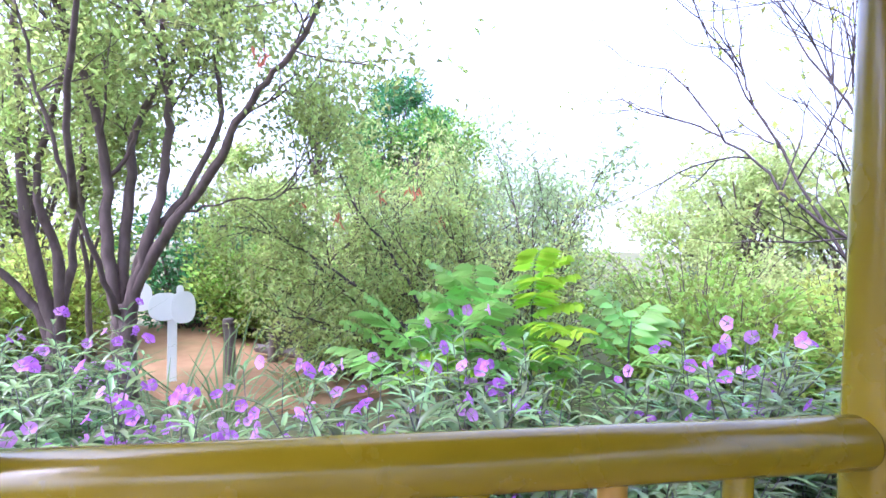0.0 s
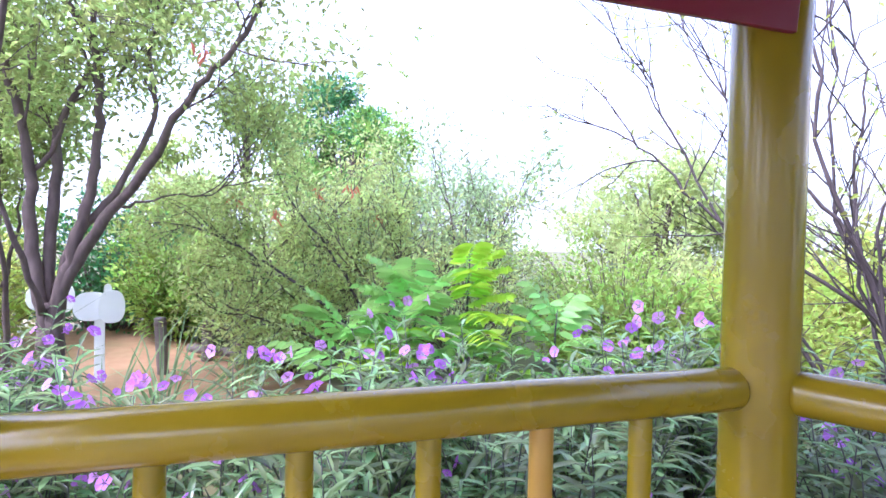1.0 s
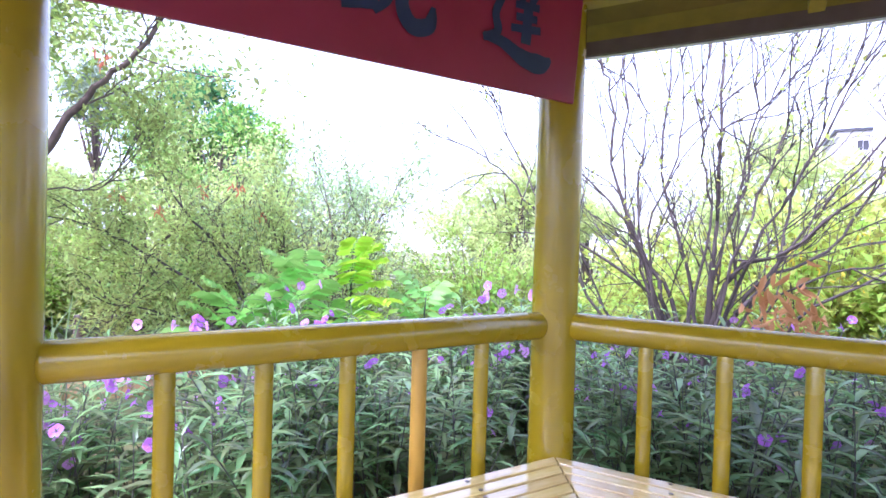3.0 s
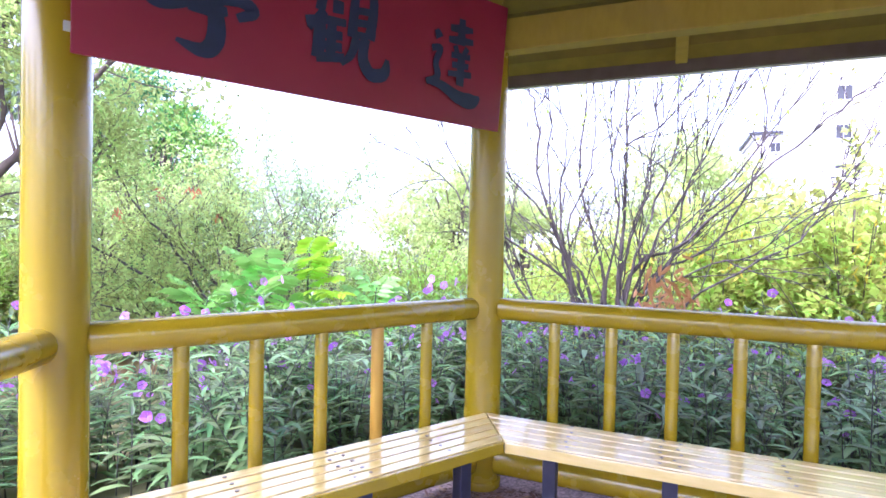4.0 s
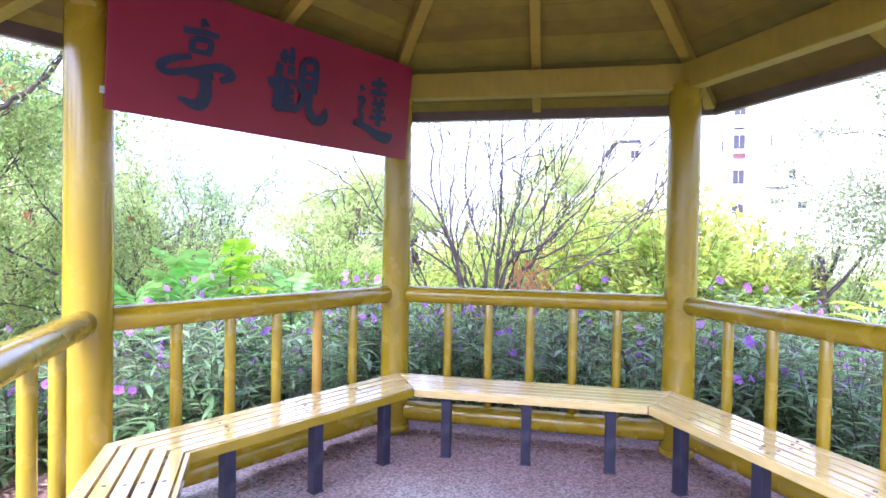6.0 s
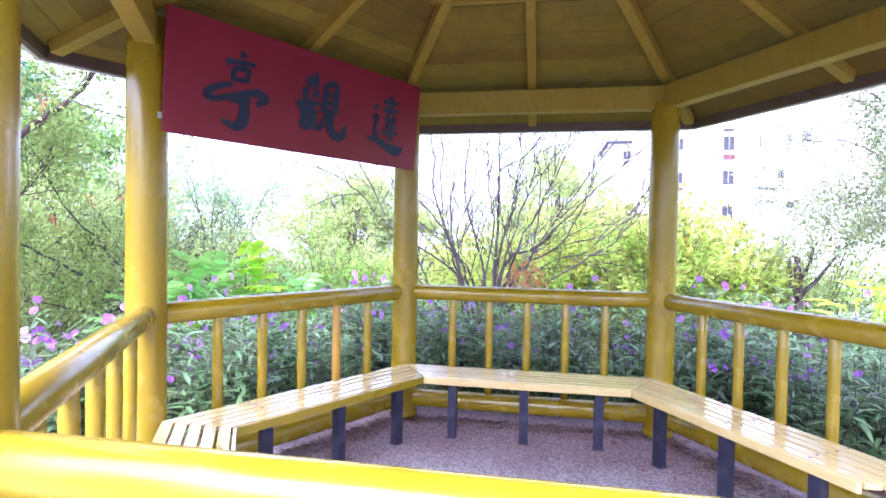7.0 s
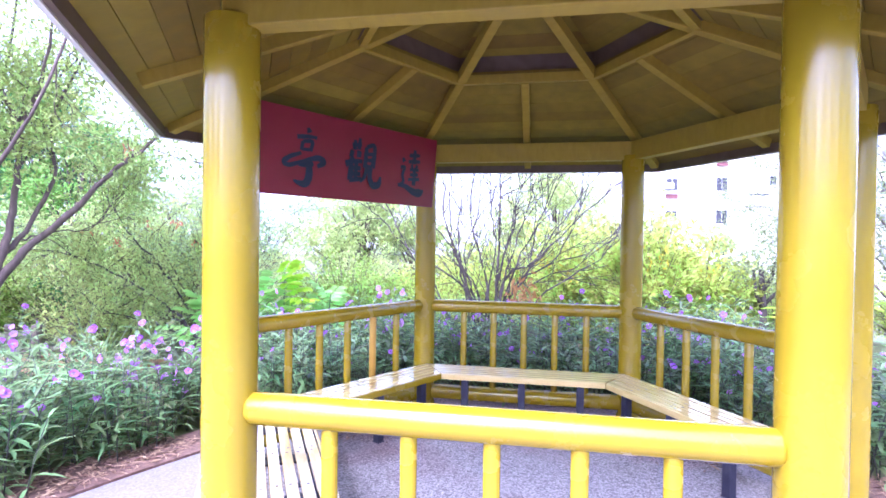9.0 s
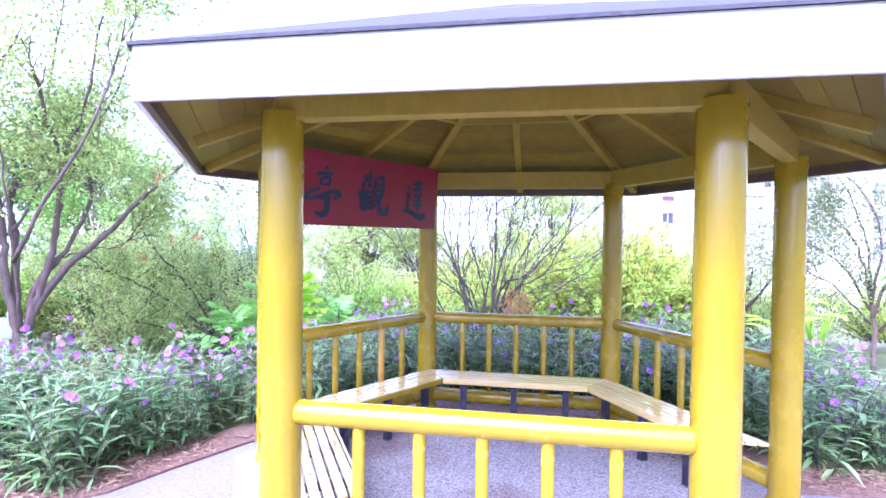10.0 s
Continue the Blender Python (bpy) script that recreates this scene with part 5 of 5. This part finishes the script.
def grass_tuft(x, y, n, length, seed, label):
    rng = np.random.default_rng(seed)
    root = thing("grass_tuft", pose(x, y, 0), label, "grass")
    a = rng.uniform(0, 6.28, n)
    tilt = rng.uniform(0.8, 2.6, n)
    base = np.stack([np.cos(a) * 0.05, np.sin(a) * 0.05, np.zeros(n)], 1)
    L = length * rng.uniform(0.6, 1.15, n)
    v, f = leaf_mesh(base, np.stack([np.cos(a), np.sin(a), tilt], 1), np.stack([-np.cos(a), -np.sin(a), np.ones(n)], 1), L, np.full(n, 0.016), 0.45, 0.2)
    link_mesh("foliage", v, f, grass_leaf, root, smooth=True)


grass_tuft(-4.5, 1.35, 46, 1.4, 81, "tuft of long arching grey-green grass blades")
grass_tuft(-4.2, 0.9, 30, 1.25, 82, "tuft of long arching grey-green grass blades")
grass_tuft(-4.4, -0.1, 34, 1.3, 83, "tuft of long arching grey-green grass blades")
grass_tuft(-5.0, 2.2, 30, 0.8, 84, "tuft of long arching grey-green grass blades")


def pods(name, centre, n, spread, size, leaf, seed, label, category):
    rng = np.random.default_rng(seed)
    root = thing(name, pose(*centre), label, category)
    c = rng.normal(0, spread, (n, 3))
    d = rng.normal(0, 0.5, (n, 3)) + [0, 0, -0.8]
    u, long = rng.normal(0, 1, (n, 3)), size * rng.uniform(0.7, 1.2, n)
    for k in range(n):
        v, f = leaf_mesh(np.zeros((1, 3)), d[k:k + 1], u[k:k + 1], long[k:k + 1], np.full(1, size * 0.3), 0.3, 0.3)
        link_mesh("pod" if category == "seed pods" else "leaf", v, f, leaf, root, smooth=True).location = c[k]
    link_mesh("twig", *tubes([[(Vector((0, 0, 0.12)), 0.004), (Vector((0.02, 0, 0)), 0.003), (Vector((0, 0.02, -spread * 2)), 0.002)]], 5), dark_bark, root)


for k, c in enumerate(((-4.25, 1.5, 2.62), (-5.3, 3.1, 1.84), (-5.45, 2.75, 1.62), (-5.0, 3.3, 1.9), (-5.6, 2.4, 1.75), (-4.9, 3.6, 1.6))):
    pods("seed_pods", c, 9, 0.035, 0.09, pod_mat, 90 + k, "hanging cluster of red-brown seed pods", "seed pods")
for k, c in enumerate(((1.5, 4.75, 1.25), (1.85, 4.65, 1.5), (2.2, 4.55, 1.75), (0.55, 5.5, 1.2), (0.85, 5.6, 1.55), (0.2, 5.6, 1.4), (1.2, 4.9, 1.75), (-0.3, 5.7, 1.1), (2.6, 5.1, 1.3))):
    pods("yellowed_leaf_spray", c, 16, 0.12, 0.09, golden_leaf, 110 + k, "spray of yellowed leaves in the bush", "leaves")
pods("withered_leaves", (-0.02, 2.72, 1.10), 60, 0.09, 0.12, dry_leaf, 97, "clump of withered orange-brown leaves on a stalk", "dry leaves")

# cut stump with lopped limbs
stump = thing("lopped_stump", pose(3.55, 5.5, -0.1), "grey-brown lopped tree stump with short cut limbs", "tree stump")
link_mesh("trunk", *tubes([[(Vector((0, 0, 0)), 0.06), (Vector((0.01, 0, 0.5)), 0.048), (Vector((0, 0.02, 0.95)), 0.042), (Vector((-0.03, 0, 1.25)), 0.034)]], 12), dark_bark, stump, smooth=True)
stump.scale = (1.15, 1.15, 1.12)
for pts in (((0, 0, 0.75), (0.25, 0.1, 0.98), (0.45, 0.15, 1.25)), ((0, 0, 0.95), (0.1, -0.02, 1.15), (0.13, -0.03, 1.36)), ((0, 0, 0.7), (-0.12, -0.1, 0.9), (-0.16, -0.1, 1.25))):
    link_mesh("limb", *tubes([[(Vector(p), 0.028 - 0.006 * j) for j, p in enumerate(pts)]], 9), dark_bark, stump, smooth=True)


def broad_leaf_plant(x, y, n, length, seed, label, rise=1.0):
    rng = np.random.default_rng(seed)
    root = thing("broad_leaved_plant", pose(x, y, 0), label, "plant")
    for k in range(n):
        a = 6.28 * k / n + rng.uniform(-0.3, 0.3)
        h = rng.uniform(0.4, 0.75) * rise
        p0, p1 = Vector((0, 0, 0)), Vector((math.cos(a) * 0.25, math.sin(a) * 0.25, h))
        stalk = link_mesh("leaf_stalk", *tubes([[(p0, 0.012), ((p0 + p1) / 2 + Vector((0, 0, 0.08)), 0.01), (p1, 0.006)]], 6), lime_leaf, root, smooth=True)
        v, f = leaf_mesh(np.array([p1]), np.array([[math.cos(a), math.sin(a), 0.45]]), np.array([[0, 0, 1.0]]), np.array([length * rng.uniform(0.8, 1.2)]), np.array([length * 0.55]), 0.35, 0.12)
        link_mesh("leaf_blade", v, f, lime_leaf, stalk, smooth=True)


broad_leaf_plant(3.8, 4.45, 11, 0.40, 101, "lush plant with large bright green leaves", 1.4)
broad_leaf_plant(4.5, 5.1, 11, 0.40, 102, "lush plant with large bright green leaves", 1.35)
broad_leaf_plant(-3.1, 3.1, 6, 0.28, 103, "low plant with rounded bright green leaves")


# ---- apartment blocks in the distance ----
def window_unit(parent, x, y, z, w, h, kind):
    """kind: dark, pale, slit, or railed with a red panel below."""
    win = part("window", box(w, 0.14, h, 0.01), wall_lilac, parent)
    win.location = (x, y - 0.04, z)
    glass = pale_pane if kind == "pale" else pane_mat
    for k in (-1, 1) if w > 0.3 else (0,):
        pane = part("pane", box(w * (0.44 if k else 0.8), 0.05, h - 0.1, 0.0), glass, win)
        pane.location = (k * w * 0.24, -0.07, 0)
    sill = part("sill", box(w + 0.12, 0.3, 0.07, 0.01), wall_white, win)
    sill.location = (0, -0.12, -h / 2 - 0.05)
    if kind in ("railed", "red"):
        rail = part("window_rail", box(w + 0.1, 0.04, 0.06, 0.0), pane_mat, win)
        rail.location = (0, -0.35, -h / 2 + 0.06)
        for k in range(5):
            bar = part("rail_bar", box(0.04, 0.04, 0.3, 0.0), wall_white, win)
            bar.location = ((k - 2) * w * 0.24, -0.35, -h / 2 - 0.1)
        if kind == "red":
            panel = part("red_panel", box(w, 0.1, 0.34, 0.0), brick_red, win, "brick-red panel")
            panel.location = (0, -0.1, -h / 2 - 0.45)


def air_unit(parent, x, y, z):
    unit_box = part("air_conditioner", box(0.7, 0.35, 0.5, 0.03), wall_white, parent)
    unit_box.location = (x, y - 0.25, z)
    grille = part("grille", box(0.38, 0.03, 0.36, 0.0), wall_lilac, unit_box)
    grille.location = (-0.1, -0.18, 0)
    shelf = part("shelf", box(0.8, 0.4, 0.05, 0.0), pane_mat, unit_box)
    shelf.location = (0, 0, -0.28)


def block(x0, x1, y, top, depth, material, windows, units, label):
    root = thing("apartment_block", pose(0, 0, -9), label, "building", "apartment blocks")
    wall = part("wall", box(x1 - x0, depth, top + 9, 0.0), material, root)
    wall.location = ((x0 + x1) / 2, y + depth / 2, (top + 9) / 2)
    par = part("parapet", box(x1 - x0 + 0.4, depth + 0.4, 0.6, 0.0), material, root)
    par.location = ((x0 + x1) / 2, y + depth / 2, top + 9.3)
    for cx, z, w, h, kind in windows:
        window_unit(root, cx, y, z + 9, w, h, kind)
    for cx, z in units:
        air_unit(root, cx, y, z + 9)
    return root


STOREYS = (11.6, 9.05, 6.45, 3.9, 1.4)
column = [(13.95, z, 0.85, 1.15, kind) for z, kind in zip(STOREYS, ("dark", "red", "railed", "railed", "dark"))]
column += [(10.25, z, 0.9, 1.0, kind) for z, kind in zip(STOREYS, ("dark", "dark", "red", "dark", "dark"))]
column += [(12.8, 8.7, 0.16, 0.95, "slit"), (12.0, 8.7, 0.5, 0.9, "pale"), (16.15, 9.2, 0.14, 1.0, "slit"), (18.0, 9.3, 0.6, 1.1, "pale"), (19.3, 9.3, 0.65, 1.3, "pale"),
           (17.6, 6.7, 0.5, 0.8, "dark"), (18.3, 4.4, 0.6, 0.6, "dark"), (21.6, 9.2, 0.6, 1.1, "pale"), (21.6, 6.6, 0.6, 1.1, "pale")]
main_block = block(8.8, 25.0, 42.0, 14.5, 12.0, wall_white, column, ((13.9, 10.35), (10.0, 6.3), (16.2, 5.95), (17.0, 5.9)), "white rendered apartment block with small windows and red panels")
ledge = part("balcony_front", box(1.9, 0.7, 0.7, 0.02), wall_lilac, main_block)
ledge.location = (16.55, 41.65, 5.1 + 9)
pipe = part("drain_pipe", round_bar(23.0, 0.06, 8, 0.01), wall_lilac, main_block)
pipe.location = (14.75, 41.9, 0)
block(25.2, 40.0, 46.0, 14.5, 12.0, wall_white, [(x, z, 0.8, 1.1, "pale") for x in (27.5, 31.0, 34.5) for z in STOREYS], (), "white rendered apartment block with pale windows")
far_block = block(7.6, 14.0, 62.0, 12.2, 10.0, wall_lilac, ((9.4, 11.3, 0.9, 1.0, "dark"), (11.25, 11.3, 0.9, 1.1, "dark"), (9.4, 8.4, 0.9, 1.0, "pale"), (11.25, 8.4, 0.9, 1.1, "pale")), (), "pale lilac apartment block with dark windows")
eave = part("eave", box(7.4, 11.0, 0.25, 0.0), pane_mat, far_block)
eave.location = (10.8, 67.0, 12.75 + 9)

# ---- litter on the floor and in the mulch ----
rng1 = np.random.default_rng(5)


def litter(name, n, where, size, material, label):
    pos = np.array([where() for _ in range(n)])
    a = rng1.uniform(0, 6.28, n)
    d = np.stack([np.cos(a), np.sin(a), rng1.normal(0, 0.12, n)], 1)
    L = size * rng1.uniform(0.5, 1.5, n)
    v, f = leaf_mesh(pos, d, np.tile([0, 0, 1.0], (n, 1)) + rng1.normal(0, 0.2, (n, 3)), L, L * rng1.uniform(0.1, 0.3, n), 0.05, 0.3)
    tagged(link_mesh(name, v, f, material), label, "litter", kind="stuff")


def mulch_spot():
    while True:
        x, y = rng1.uniform(-4.6, 4.2), rng1.uniform(-1.4, 2.3)
        hexr = max(abs(y), abs(x) * 0.866 + abs(y) * 0.5)
        kerb = -2.50 - 0.46 * max(0.0, -y) - 0.5 * max(0.0, -y - 0.8)
        beside = -1.35 < y < 0.35 and kerb - 0.55 < x < kerb - 0.03
        if hexr > 2.0 and (beside or 0.3 < y and hexr < 2.32 and x < 2.1 or x > 2.25 and 0.28 < y < 0.75):
            return (x, y, 0.014 + rng1.uniform(0, 0.02))


def floor_spot():
    while True:
        x, y = rng1.uniform(-1.6, 1.6), rng1.uniform(0.6, 1.75)
        if max(abs(y), abs(x) * 0.866 + abs(y) * 0.5) < 1.8 and rng1.uniform() < ((max(abs(y), abs(x) * 0.866 + abs(y) * 0.5)) / 1.75) ** 11:
            return (x, y, 0.005)


litter("mulch_chips", 5200, mulch_spot, 0.06, chip_mat, "loose dry straw and bark chips along the bed")
litter("leaf_litter", 1500, floor_spot, 0.035, litter_mat, "damp brown leaf fragments swept against the bottom rail")
litter("straw_litter", 650, floor_spot, 0.06, chip_mat, "pale dry straw among the leaf litter")
